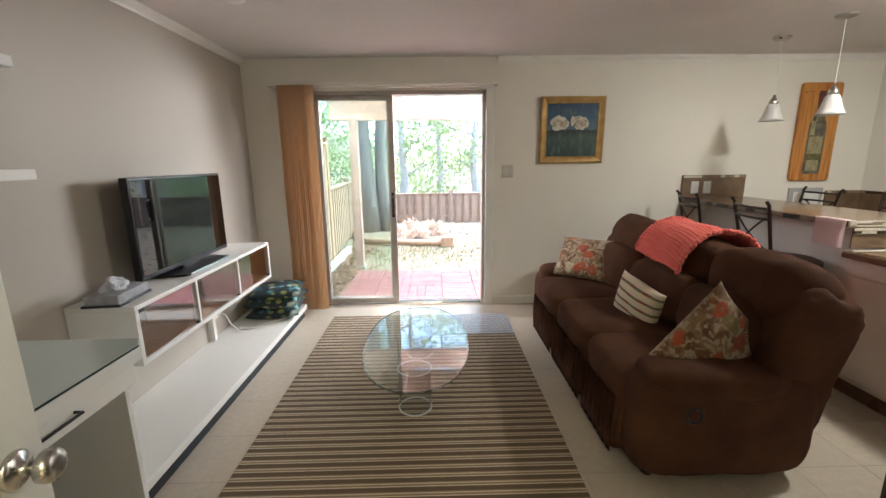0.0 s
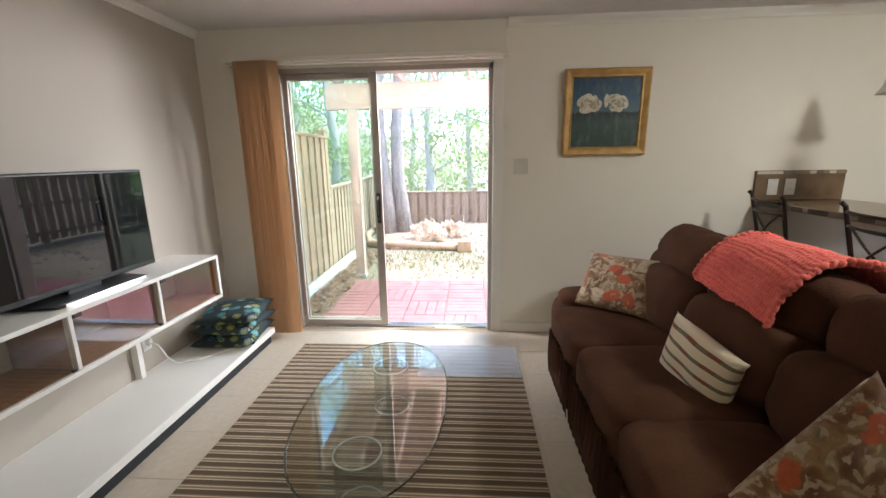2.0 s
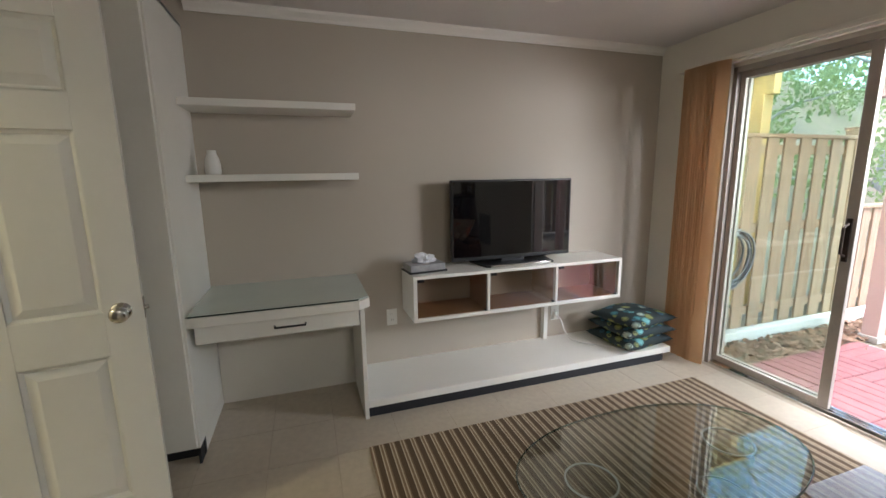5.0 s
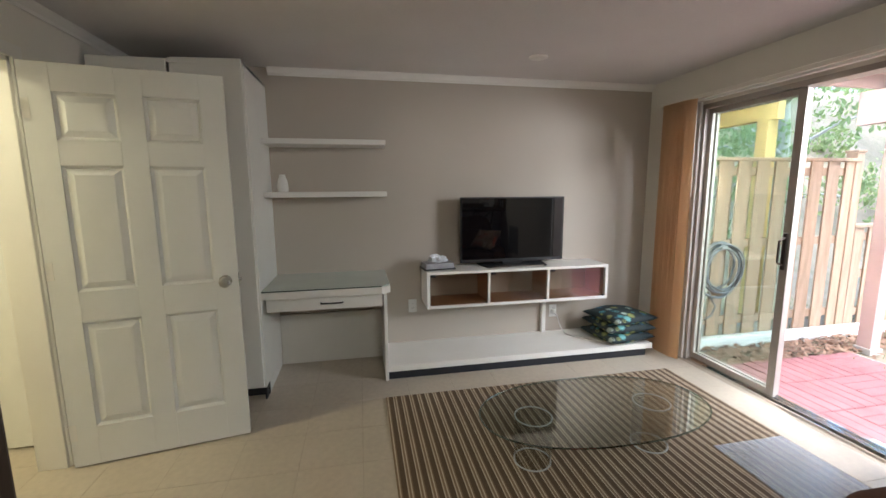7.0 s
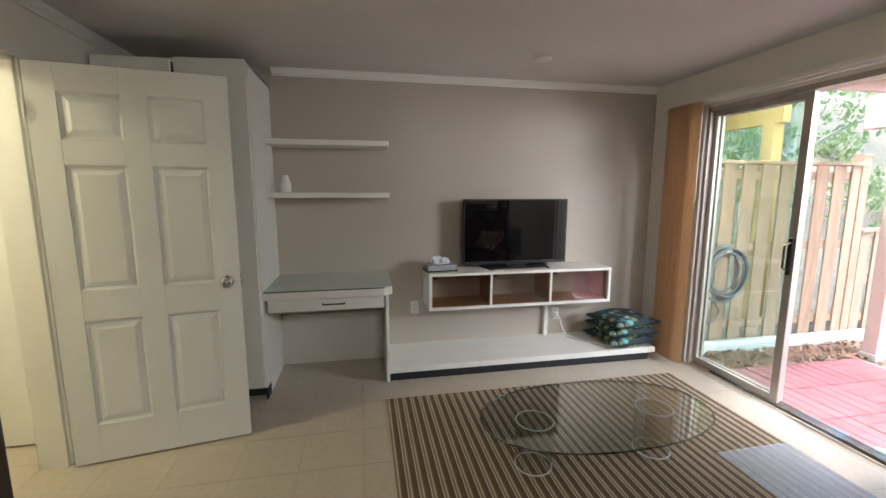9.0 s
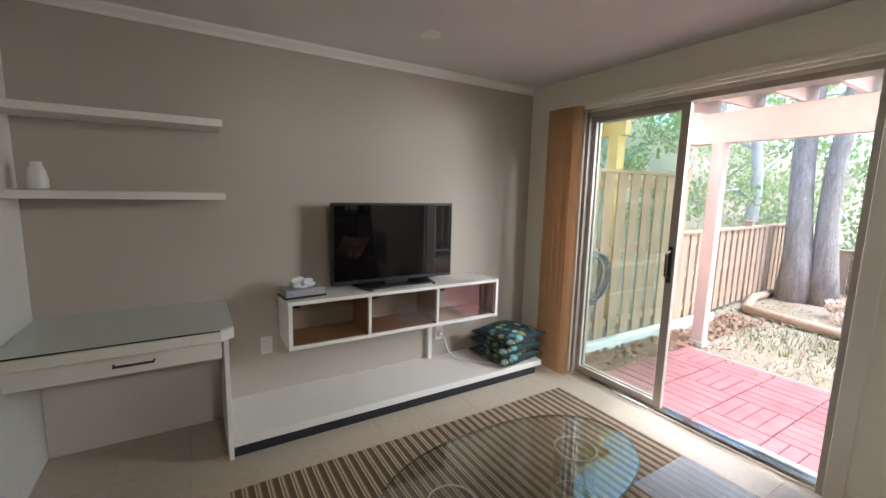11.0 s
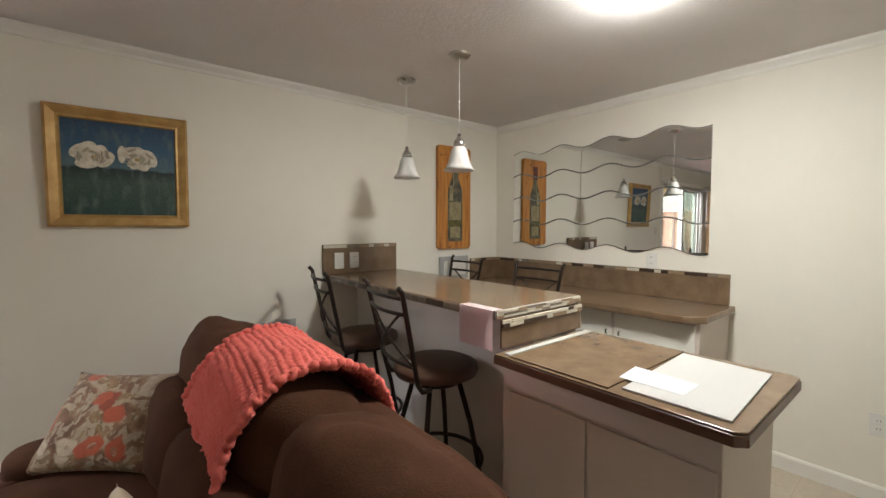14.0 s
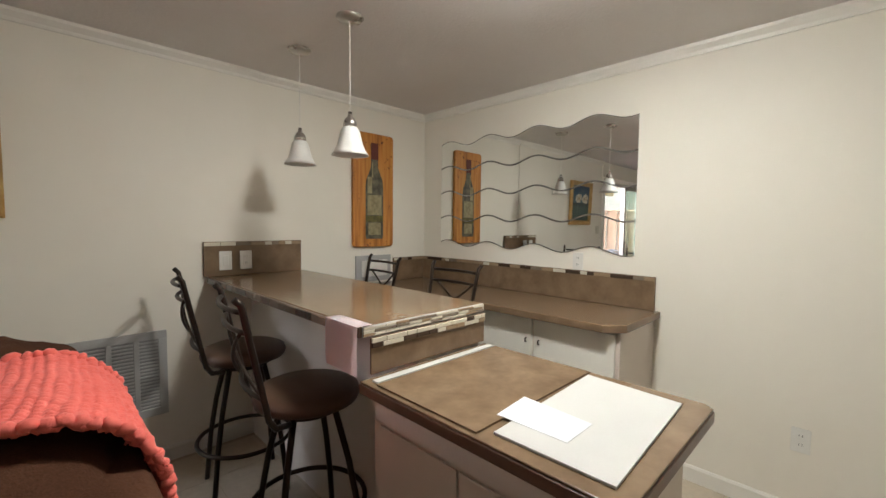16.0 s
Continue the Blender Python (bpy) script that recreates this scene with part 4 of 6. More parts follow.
# ---- sofa ----


def pleated_skirt(y0, y1, x, z0, z1, seed):
    """A hanging cloth front with uneven gathered folds."""
    bm = bmesh.new()
    n, rows = 90, 8
    g = []
    for j in range(rows + 1):
        v = j / rows
        line = []
        for i in range(n + 1):
            y = y0 + (y1 - y0) * i / n
            phase = y * 2 * math.pi / 0.058 + 2.2 * noise.noise(Vector((y * 7, seed * 3.7, 0)))
            deep = (0.004 + 0.011 * v * (1 - 0.4 * v)) * (0.7 + 0.5 * noise.noise(Vector((y * 11, v * 2, seed))))
            line.append(bm.verts.new((x + deep * math.sin(phase) - 0.006 * math.sin(math.pi * v), y, z0 + (z1 - z0) * v)))
        g.append(line)
    for a, b in zip(g, g[1:]):
        for i in range(n):
            bm.faces.new((a[i + 1], a[i], b[i], b[i + 1]))
    bmesh.ops.solidify(bm, geom=bm.faces[:], thickness=0.006)
    return bm


def sofa():
    s = thing("sofa", (2.95, 4.1, 0), "dark brown corduroy three-seat reclining sofa", "sofa")
    ys = [3.30, 3.745, 4.345, 4.90]
    part("base", box(2.72, 3.36, 3.20, 5.02, 0.03, 0.30, 0.03, 3), BROWN, s)
    for i in range(3):
        c, w = (ys[i] + ys[i + 1]) / 2, ys[i + 1] - ys[i]
        part("seat", puff(2.86, c, 0.395, 0.61, w + 0.025, 0.215, 5.0, 0.006, 10 + i, 44, 26), BROWN, s, smooth=True)
        part("footrest", puff(2.645, c, 0.245, 0.17, w + 0.01, 0.40, 5.0, 0.005, 20 + i, 72, 26, tilt=8, freq=9, pleat=0.013), BROWN, s, smooth=True)
        part("skirt", pleated_skirt(c - w / 2 + 0.02, c + w / 2 - 0.02, 2.553, 0.05, 0.345, i), BROWN, s, "gathered folds below the seat", True)
        part("lumbar_cushion", puff(3.165, c, 0.625, 0.26, w + 0.025, 0.33, 3.6, 0.008, 30 + i, 44, 26, tilt=14), BROWN, s, smooth=True)
    tops = [3.20, 3.77, 4.46, 5.0]
    for i in range(3):
        c, w = (tops[i] + tops[i + 1]) / 2, tops[i + 1] - tops[i]
        part("head_cushion", puff(3.345, c, 0.815, 0.36, w + 0.02, 0.335, 3.0, 0.009 if i != 1 else 0.004, 40 + i, 44, 28, tilt=18), BROWN, s, smooth=True)
    part("back_panel", puff(3.41, 4.10, 0.50, 0.20, 1.80, 0.80, 7.0, 0.005, 50, 60, 26, tilt=12), BROWN, s, smooth=True)
    for y, k in ((3.245, 0), (4.955, 1)):
        part("arm", puff(2.985, y, 0.29, 0.80, 0.235, 0.50, 5.0, 0.006, 60 + k, 48, 26), BROWN, s, smooth=True)
        part("arm_pad", puff(2.955, y, 0.49, 0.68, 0.26, 0.15, 3.2, 0.007, 70 + k, 44, 22, tilt=3), BROWN, s, smooth=True)
        part("wing", puff(3.315, y, 0.60, 0.32, 0.20, 0.56, 4.5, 0.011, 80 + k, 52, 34, tilt=17, freq=10.0), BROWN, s, smooth=True)
    lv = part("recliner_lever", turned([(0, 0.0), (0.035, 0.0), (0.04, 0.006), (0.034, 0.012), (0.026, 0.003), (0, 0.002)], (0, 0, 0), 20), TOE, s, "black recliner pull in the side of the arm")
    lv.data.transform(pose(2.81, 3.13, 0.37, 90, 0, 0))
    for x in (2.70, 3.28):
        for y in (3.25, 4.95):
            part("foot", turned([(0, 0), (0.025, 0), (0.022, 0.04), (0, 0.04)], (x, y, 0), 12), BLACKTRIM, s)
    return s


sofa()


def knitted_throw():
    """A thick knitted throw folded over the middle of the sofa's back."""
    path = [(3.135, 0.72), (3.14, 0.77), (3.15, 0.825), (3.175, 0.89), (3.22, 0.95), (3.285, 0.992), (3.36, 1.008), (3.44, 1.0), (3.505, 0.968), (3.555, 0.91), (3.58, 0.83), (3.585, 0.75), (3.58, 0.68)]
    lens = [0.0]
    for a, b in zip(path, path[1:]):
        lens.append(lens[-1] + math.hypot(b[0] - a[0], b[1] - a[1]))
    L = lens[-1]

    def at(s):
        for i in range(len(path) - 1):
            if s <= lens[i + 1] or i == len(path) - 2:
                f = (s - lens[i]) / (lens[i + 1] - lens[i])
                return path[i][0] + f * (path[i + 1][0] - path[i][0]), path[i][1] + f * (path[i + 1][1] - path[i][1])

    bm = bmesh.new()
    nu, nv = 198, 208
    g = {}
    for i in range(nu + 1):
        u = i / nu
        y = 4.38 - 0.52 * u
        start = 0.10 - 0.075 * u + 0.02 * math.sin(math.pi * u)
        for j in range(nv + 1):
            v = j / nv
            s = start + (L - start) * v
            x, z = at(s)
            x2, z2 = at(min(s + 0.004, L))
            x1, z1 = at(max(s - 0.004, 0))
            tx, tz = x2 - x1, z2 - z1
            n = math.hypot(tx, tz) or 1
            nx, nz = -tz / n, tx / n
            row, col = i * 30 / nu, j * 36 / nv + 0.25 * noise.noise(Vector((u * 5, v * 3, 6.0)))
            knit = 0.0095 * abs(math.sin(math.pi * col)) ** 0.5 * (0.12 + 0.88 * abs(math.sin(math.pi * (row + 0.22 * math.sin(math.pi * col)))) ** 0.6)
            fold = 0.010 * noise.noise(Vector((u * 4, v * 3, 2.0))) + 0.004 * noise.noise(Vector((u * 45, v * 45, 4.0)))
            g[i, j] = bm.verts.new((x + nx * (0.016 + knit + fold), y + 0.012 * noise.noise(Vector((u * 3, v * 6, 9))), z + nz * (0.016 + knit + fold)))
    for i in range(nu):
        for j in range(nv):
            bm.faces.new((g[i, j], g[i, j + 1], g[i + 1, j + 1], g[i + 1, j]))
    rims = [[g[i, j].co.copy() for j in range(nv + 1)] for i in (0, nu)] + [[g[i, j].co.copy() for i in range(nu + 1)] for j in (0, nv)]
    bmesh.ops.recalc_face_normals(bm, faces=bm.faces[:])
    bmesh.ops.solidify(bm, geom=bm.faces[:], thickness=0.012)
    t = thing("knitted_throw", (3.35, 4.08, 1.0), "chunky coral knitted throw draped over the back of the sofa", "throw")
    part("knitted_cloth", bm, CORAL, t, smooth=True)
    for line in rims:
        part("braided_edge", rod([p + Vector((0.003 * math.sin(k * 1.3), 0.003 * math.cos(k * 0.9), 0.003 * math.sin(k * 0.7))) for k, p in enumerate(line)], [0.006 + 0.007 * abs(math.sin(k * 0.52 + 0.6 * math.sin(k * 0.11))) for k in range(len(line))], 8), CORAL, t, smooth=True)
    return t


knitted_throw()
loose_pillow("throw_pillow", pillow_mesh(0.47, 0.40, 0.14, 1), FLORAL, frame_of((2.67, 4.86, 0.50), (0.36, -0.28, 0.0), (0.15, 0.25, 0.30), 0.47, 0.41), "rust and cream floral pillow leaning on the sofa back", "pillow", "floral pillows")
loose_pillow("throw_pillow", pillow_mesh(0.52, 0.40, 0.14, 2), FLORAL, frame_of((2.635, 3.285, 0.53), (0.38, 0.053, 0.385), (0.25, 0.01, -0.30), 0.52, 0.40), "rust and cream floral pillow propped on the sofa arm", "pillow", "floral pillows")
loose_pillow("throw_pillow", pillow_mesh(0.37, 0.27, 0.13, 3), STRIPED, frame_of((2.90, 4.17, 0.475), (0.08, -0.33, -0.06), (0.05, -0.085, 0.24), 0.37, 0.27), "cream lumbar pillow with rust and brown stripes", "pillow")

# ---- pictures, vents ----


def painting():
    p = thing("painting", (3.02, 5.57, 1.70), "oil painting of two white flowers in a gold frame", "painting")
    x0, x1, z0, z1 = 2.725, 3.32, 1.402, 2.0
    w, lean = 0.062, pose(3.02, 5.585, 1.70, 2.2, 0, 0) @ pose(-3.02, -5.585, -1.70)
    prof = [(0, 0.0), (0, 0.030), (0.012, 0.040), (0.030, 0.034), (0.046, 0.026), (0.056, 0.028), (w, 0.018), (w, 0.0)]
    corners = [(x0, z0, 1, 1), (x1, z0, -1, 1), (x1, z1, -1, -1), (x0, z1, 1, -1)]
    for k in range(4):
        bm = bmesh.new()
        rings = []
        for x, z, sx, sz in (corners[k], corners[(k + 1) % 4]):
            rings.append([bm.verts.new((x + sx * o, 5.588 - h, z + sz * o)) for o, h in prof])
        for q in range(len(prof)):
            r = (q + 1) % len(prof)
            bm.faces.new((rings[0][q], rings[0][r], rings[1][r], rings[1][q]))
        bmesh.ops.recalc_face_normals(bm, faces=bm.faces[:])
        bm.transform(lean)
        part("frame_side", bm, GOLD, p)
    cv = link_mesh("canvas", box(0, x1 - x0 - 2 * w + 0.004, 0, 0.006, 0, z1 - z0 - 2 * w + 0.004, 0), CANVAS)
    cv.parent = p
    cv.matrix_parent_inverse = p.matrix_basis.inverted()
    cv.matrix_basis = lean @ Matrix.Translation((x0 + w - 0.002, 5.572, z0 + w - 0.002))
    rng = random.Random(4)
    for cx, cz, r in ((2.905, 1.762, 0.075), (3.08, 1.765, 0.080)):
        bm = bmesh.new()
        for k in range(22):
            a, d = rng.uniform(0, 6.28), r * math.sqrt(rng.random()) * 0.72
            pw, ph = rng.uniform(0.028, 0.052), rng.uniform(0.016, 0.034)
            q = turned([(0, 0.002), (0.7, 0.0015), (1, 0.0)], (0, 0, 0), 14)
            q.transform(Matrix.Translation((cx + d * math.cos(a) * 1.15, 5.5712 - 0.0001 * k, cz + d * math.sin(a) * 0.75)) @ pose(0, 0, 0, 90, 0, 0) @ pose(0, 0, 0, 0, 0, math.degrees(a) + 90 + rng.uniform(-30, 30)) @ Matrix.Diagonal((pw, ph, 0.6, 1)))
            add_mesh(bm, q)
        bm.transform(lean)
        part("painted_flower", bm, PETAL, p, "thickly painted white flower", True)
        bm = bmesh.new()
        for k in range(16):
            a, d = rng.uniform(0, 6.28), r * rng.uniform(0.15, 0.8)
            q = turned([(0, 0.001), (0.7, 0.0008), (1, 0.0)], (0, 0, 0), 8)
            q.transform(Matrix.Translation((cx + d * math.cos(a) * 1.1, 5.567 - 0.00015 * k, cz + d * math.sin(a) * 0.72)) @ pose(0, 0, 0, 90, 0, 0) @ pose(0, 0, 0, 0, 0, math.degrees(a) + 90 + rng.uniform(-25, 25)) @ Matrix.Diagonal((rng.uniform(0.012, 0.026), rng.uniform(0.003, 0.008), 0.6, 1)))
            add_mesh(bm, q)
        bm.transform(lean)
        part("petal_shadow", bm, PETALSHADE, p, "grey-beige brush strokes", True)
        q = turned([(0, 0.003), (1, 0.0)], (0, 0, 0), 9)
        q.transform(lean @ Matrix.Translation((cx + 0.008, 5.565, cz - 0.006)) @ pose(0, 0, 0, 90, 0, 20) @ Matrix.Diagonal((0.013, 0.009, 0.5, 1)))
        part("flower_heart", q, PETALHEART, p)
    return p


painting()


def bottle_picture():
    p = thing("bottle_picture", (5.36, 5.59, 1.65), "weathered orange plank painted with a wine bottle", "wall art")
    x0, x1, z0, z1 = 5.165, 5.55, 1.205, 2.105
    r = 0.03
    out = []
    for cx, cz, a0 in ((x1 - r, z0 + r, -90), (x1 - r, z1 - r, 0), (x0 + r, z1 - r, 90), (x0 + r, z0 + r, 180)):
        for k in range(6):
            a = radians(a0 + 18 * k)
            out.append((cx + r * math.cos(a), cz + r * math.sin(a)))
    bm = slab([(x, -z) for x, z in out], 0, 0.03, 0.005)
    bm.transform(Matrix.Translation((0, 5.608, 0)) @ pose(0, 0, 0, 90, 0, 0) @ Matrix.Diagonal((1, -1, 1, 1)))
    bmesh.ops.recalc_face_normals(bm, faces=bm.faces[:])
    part("plank", bm, PLANK, p)
    half = [(0.078, 1.27), (0.085, 1.29), (0.085, 1.68), (0.078, 1.74), (0.05, 1.80), (0.034, 1.84), (0.032, 1.97), (0.036, 1.975), (0.036, 2.02)]

    def flat(shape, y, mat, n):
        b = bmesh.new()
        vs = [b.verts.new((5.36 + s * hx, y, z)) for s, seq in ((1, shape), (-1, shape[::-1])) for hx, z in seq]
        f = b.faces.new(vs)
        e = bmesh.ops.extrude_face_region(b, geom=[f])
        for v in e["geom"]:
            if isinstance(v, bmesh.types.BMVert):
                v.co.y -= 0.0015
        bmesh.ops.recalc_face_normals(b, faces=b.faces[:])
        part(n, b, mat, p)

    flat(half, 5.5765, BOTTLEPAINT, "painted_bottle")
    flat([(0.060, 1.30), (0.060, 1.40)], 5.5745, BOTTLELABEL, "painted_label")
    flat([(0.068, 1.46), (0.068, 1.62)], 5.5745, BOTTLELABEL, "painted_label")
    flat([(0.083, 1.405), (0.083, 1.455)], 5.5745, BOTTLEBAND, "painted_band")
    b = box(5.292, 5.335, 5.573, 5.5745, 1.63, 1.76, 0)
    box(5.334, 5.345, 5.573, 5.5745, 1.76, 1.88, 0, into=b)
    part("painted_glint", b, BOTTLELABEL, p, "pale painted light on the bottle")
    flat([(0.036, 1.90), (0.034, 2.03)], 5.5745, BOTTLECAP, "painted_foil")
    return p


bottle_picture()


def return_vent():
    v = thing("return_vent", (3.7, 5.59, 0.53), "grey slatted return-air grille low on the wall", "vent")
    x0, x1, z0, z1 = 3.50, 3.93, 0.29, 0.775
    bm = box(x0, x1, 5.588, YN, z0, z0 + 0.045, 0.002)
    box(x0, x1, 5.588, YN, z1 - 0.045, z1, 0.002, into=bm)
    for a in (x0, 3.655, 3.775, x1 - 0.04):
        box(a, a + 0.04 if a in (x0, x1 - 0.04) else a + 0.025, 5.588, YN, z0 + 0.045, z1 - 0.045, 0.002, into=bm)
    part("frame", bm, GREYMETAL, v)
    # flat mid-grey sheet on the wall face, backing the slats
    part("duct", box(x0 + 0.02, x1 - 0.02, 5.597, 5.5995, z0 + 0.02, z1 - 0.02, 0), VENTIN, v)
    for k in range(20):
        z = z0 + 0.055 + k * 0.0192
        part("slat", box(x0 + 0.03, x1 - 0.03, 5.590, 5.596, z, z + 0.009, 0.001, 1), GREYMETAL, v)
    return v


return_vent()
v = thing("wall_panel", (5.36, 5.6, 1.03), "grey-framed wall panel with a pale door", "panel")
part("frame", box(5.20, 5.54, 5.596, 5.613, 0.925, 1.135, 0.003), GREYMETAL, v)
part("door", box(5.25, 5.50, 5.588, 5.597, 0.965, 1.095, 0.002), PLASTIC, v)

# ---- kitchen: bar, island, counter ----
MOSAIC = [material("dark mosaic tile", (0.055, 0.035, 0.024), None, 20, 0.2), material("tan mosaic tile", (0.30, 0.215, 0.135), None, 20, 0.25), material("cream mosaic tile", (0.60, 0.55, 0.45), None, 20, 0.22), material("grey-brown mosaic tile", (0.20, 0.16, 0.12), None, 20, 0.25)]


def mosaic(parent, along, fixed, u0, u1, z0, z1, rows, seed, face=1, tones=(0, 1, 2, 2, 1, 3)):
    """Rows of small stick tiles, each a piece; along is the axis they run on, fixed the plane, face the way they stick out."""
    rng = random.Random(seed)
    h = (z1 - z0) / rows
    for r in range(rows):
        u = u0
        while u < u1 - 0.004:
            w = min(rng.choice((0.045, 0.06, 0.09)), u1 - u)
            d = (0.0, 0.006 * face)
            lo, hi = min(d) + fixed, max(d) + fixed
            z = z0 + r * h
            args = (u + 0.001, u + w - 0.001, lo, hi) if along == "x" else (lo, hi, u + 0.001, u + w - 0.001)
            part("mosaic_tile", box(*args, z + 0.001, z + h - 0.001, 0.0008, 1), MOSAIC[rng.choice(tones)], parent)
            u += w


def bar():
    b = thing("breakfast_bar", (4.55, 4.77, 0), "raised breakfast bar with a brown laminate top", "bar")
    part("knee_wall", box(4.40, 4.74, 3.945, 5.598, 0.0, 1.018, 0.002), KNEE, b)
    part("bar_top", box(4.152, 4.765, 3.95, 5.598, 1.020, 1.060, 0.004), COUNTER, b, "glossy brown laminate top")
    part("edge_band", box(4.145, 4.1518, 3.95, 5.598, 1.022, 1.057, 0.001), COUNTEREDGE, b)
    part("end_panel", box(4.185, 4.765, 3.936, 3.944, 0.896, 1.018, 0.001), COUNTER, b)
    part("end_cap", box(4.157, 4.765, 3.944, 3.9485, 1.022, 1.058, 0.001), BOARD, b, "cream edge strip")
    mosaic(b, "x", 3.936, 4.185, 4.765, 0.984, 1.018, 2, 3, -1, (2, 2, 2, 1, 2, 3, 2, 2, 1, 0))
    mosaic(b, "x", 3.944, 4.157, 4.765, 1.024, 1.056, 3, 4, -1, (2, 2, 1, 2, 2, 2, 3))
    mosaic(b, "y", 4.145, 4.14, 5.58, 1.026, 1.056, 1, 9, -1, (0, 3, 3))
    bs = part("backsplash", box(4.127, 4.737, 5.575, 5.598, 1.061, 1.272, 0.002), COUNTER, b)
    mosaic(b, "x", 5.575, 4.127, 4.737, 1.246, 1.270, 1, 5, -1)
    return b


bar()
outlet("light_switch", pose(4.245, 5.574, 1.155), "white switch plate on the bar backsplash", True)
outlet("wall_outlet", pose(4.365, 5.574, 1.155), "white outlet on the bar backsplash")


def rounded_outline(x0, x1, y0, y1, radii, n=6):
    """radii for the corners (x0,y0), (x1,y0), (x1,y1), (x0,y1)."""
    out = []
    for (cx, cy, sx, sy, a0), r in zip(((x0, y0, 1, 1, 180), (x1, y0, -1, 1, 270), (x1, y1, -1, -1, 0), (x0, y1, 1, -1, 90)), radii):
        if r <= 0:
            out.append((cx, cy))
            continue
        for k in range(n + 1):
            a = radians(a0 + 90 * k / n)
            out.append((cx + sx * r + r * math.cos(a), cy + sy * r + r * math.sin(a)))
    return out


def island():
    i = thing("kitchen_island", (4.45, 3.5, 0), "low kitchen island cabinet beside the raised bar", "cabinet")
    part("body", box(4.20, 4.72, 3.15, 3.935, 0.10, 0.845, 0.002), ISLANDPAINT, i)
    part("toe_kick", box(4.235, 4.69, 3.17, 3.935, 0.0, 0.10, 0.001), COUNTEREDGE, i, "dark brown toe kick")
    for y0, y1 in ((3.16, 3.545), (3.555, 3.90)):
        part("door", box(4.192, 4.1995, y0, y1, 0.13, 0.735, 0.003), ISLANDPAINT, i)
    part("top_rail", box(4.194, 4.1995, 3.15, 3.93, 0.745, 0.84, 0.002), ISLANDPAINT, i)
    return i


island()
tp = thing("worktop", (4.45, 3.5, 0.85), "brown laminate island worktop with clipped corners and a dark edge", "worktop")
part("slab", slab(rounded_outline(4.141, 4.769, 3.088, 3.935, (0.026, 0.026, 0, 0), 1), 0.8792, 0.887, 0.003), COUNTER, tp)
part("edge_band", slab(rounded_outline(4.138, 4.772, 3.085, 3.935, (0.027, 0.027, 0, 0), 1), 0.847, 0.879, 0.002), COUNTEREDGE, tp, "dark brown edge band")
tagged(link_mesh("sample_panel", box(4.155, 4.755, 3.455, 3.865, 0.8875, 0.8935, 0.001), COUNTER), "loose brown laminate panel lying on the worktop", "panel")
tagged(link_mesh("strip", box(4.165, 4.755, 3.872, 3.902, 0.8875, 0.894, 0.001), BOARD), "narrow white strip lying along the bar", "strip")
tagged(link_mesh("white_board", slab([(4.185, 3.425), (4.19, 3.13), (4.70, 3.155), (4.72, 3.445)], 0.8875, 0.8945, 0.001), BOARD), "white laminated board lying on the worktop", "board")
tagged(link_mesh("sheet_of_paper", slab([(4.262, 3.475), (4.265, 3.275), (4.395, 3.275), (4.41, 3.49)], 0.8948, 0.8956, 0), PAPER), "white sheet of paper on the board", "paper")
bm = bmesh.new()
g = [[bm.verts.new((4.131 - 0.003 * math.sin(k * 0.5), 3.935 + 0.20 * j / 6, 1.064 - 0.165 * k / 6 if k else 1.064)) for j in range(7)] for k in range(7)]
lip = [bm.verts.new((4.19, 3.935 + 0.20 * j / 6, 1.0635)) for j in range(7)]
for a, b in zip([lip] + g, g):
    for j in range(6):
        bm.faces.new((a[j], a[j + 1], b[j + 1], b[j]))
bmesh.ops.solidify(bm, geom=bm.faces[:], thickness=0.0012)
tagged(link_mesh("notice_sheet", bm, PINKPAPER), "pinkish sheet of paper hanging over the bar's corner", "paper")


def wall_counter():
    c = thing("kitchen_cabinet", (5.65, 4.6, 0), "white base cabinet run along the kitchen wall", "cabinet")
    part("body", box(5.45, XE - 0.002, 3.63, YN, 0.10, 0.868, 0.002), ISLANDPAINT, c)
    part("toe_kick", box(5.50, XE - 0.002, 3.66, YN, 0.0, 0.10, 0.001), COUNTEREDGE, c)
    for k, y in enumerate((3.65, 4.13, 4.61, 5.09)):
        d = part("door", box(5.432, 5.4495, y, y + 0.465, 0.12, 0.855, 0.003), LAMINATE, c)
        yh = y + 0.43 if k % 2 == 0 else y + 0.035
        part("handle", rod([(5.432, yh, 0.716), (5.420, yh, 0.717), (5.420, yh, 0.737), (5.432, yh, 0.738)], 0.0045, 8), IRON, d, "dark bronze handle")
    return c


wall_counter()
ct = thing("wall_worktop", (5.65, 4.6, 0.87), "brown laminate worktop with a low backsplash", "worktop")
part("slab", slab([(5.45, 3.60), (XE - 0.002, 3.60), (XE - 0.002, YN), (5.365, YN), (5.365, 3.685)], 0.870, 0.910, 0.004), COUNTER, ct)
part("backsplash", box(XE - 0.022, XE - 0.002, 3.63, YN, 0.911, 1.105, 0.002), COUNTER, ct)
part("backsplash", box(5.57, XE - 0.022, YN - 0.008, YN + 0.011, 0.911, 1.105, 0.002), COUNTER, ct)
mosaic(ct, "y", XE - 0.022, 3.63, 5.59, 1.080, 1.103, 1, 7, -1)
mosaic(ct, "x", YN - 0.008, 5.57, XE - 0.03, 1.080, 1.103, 1, 8, -1)


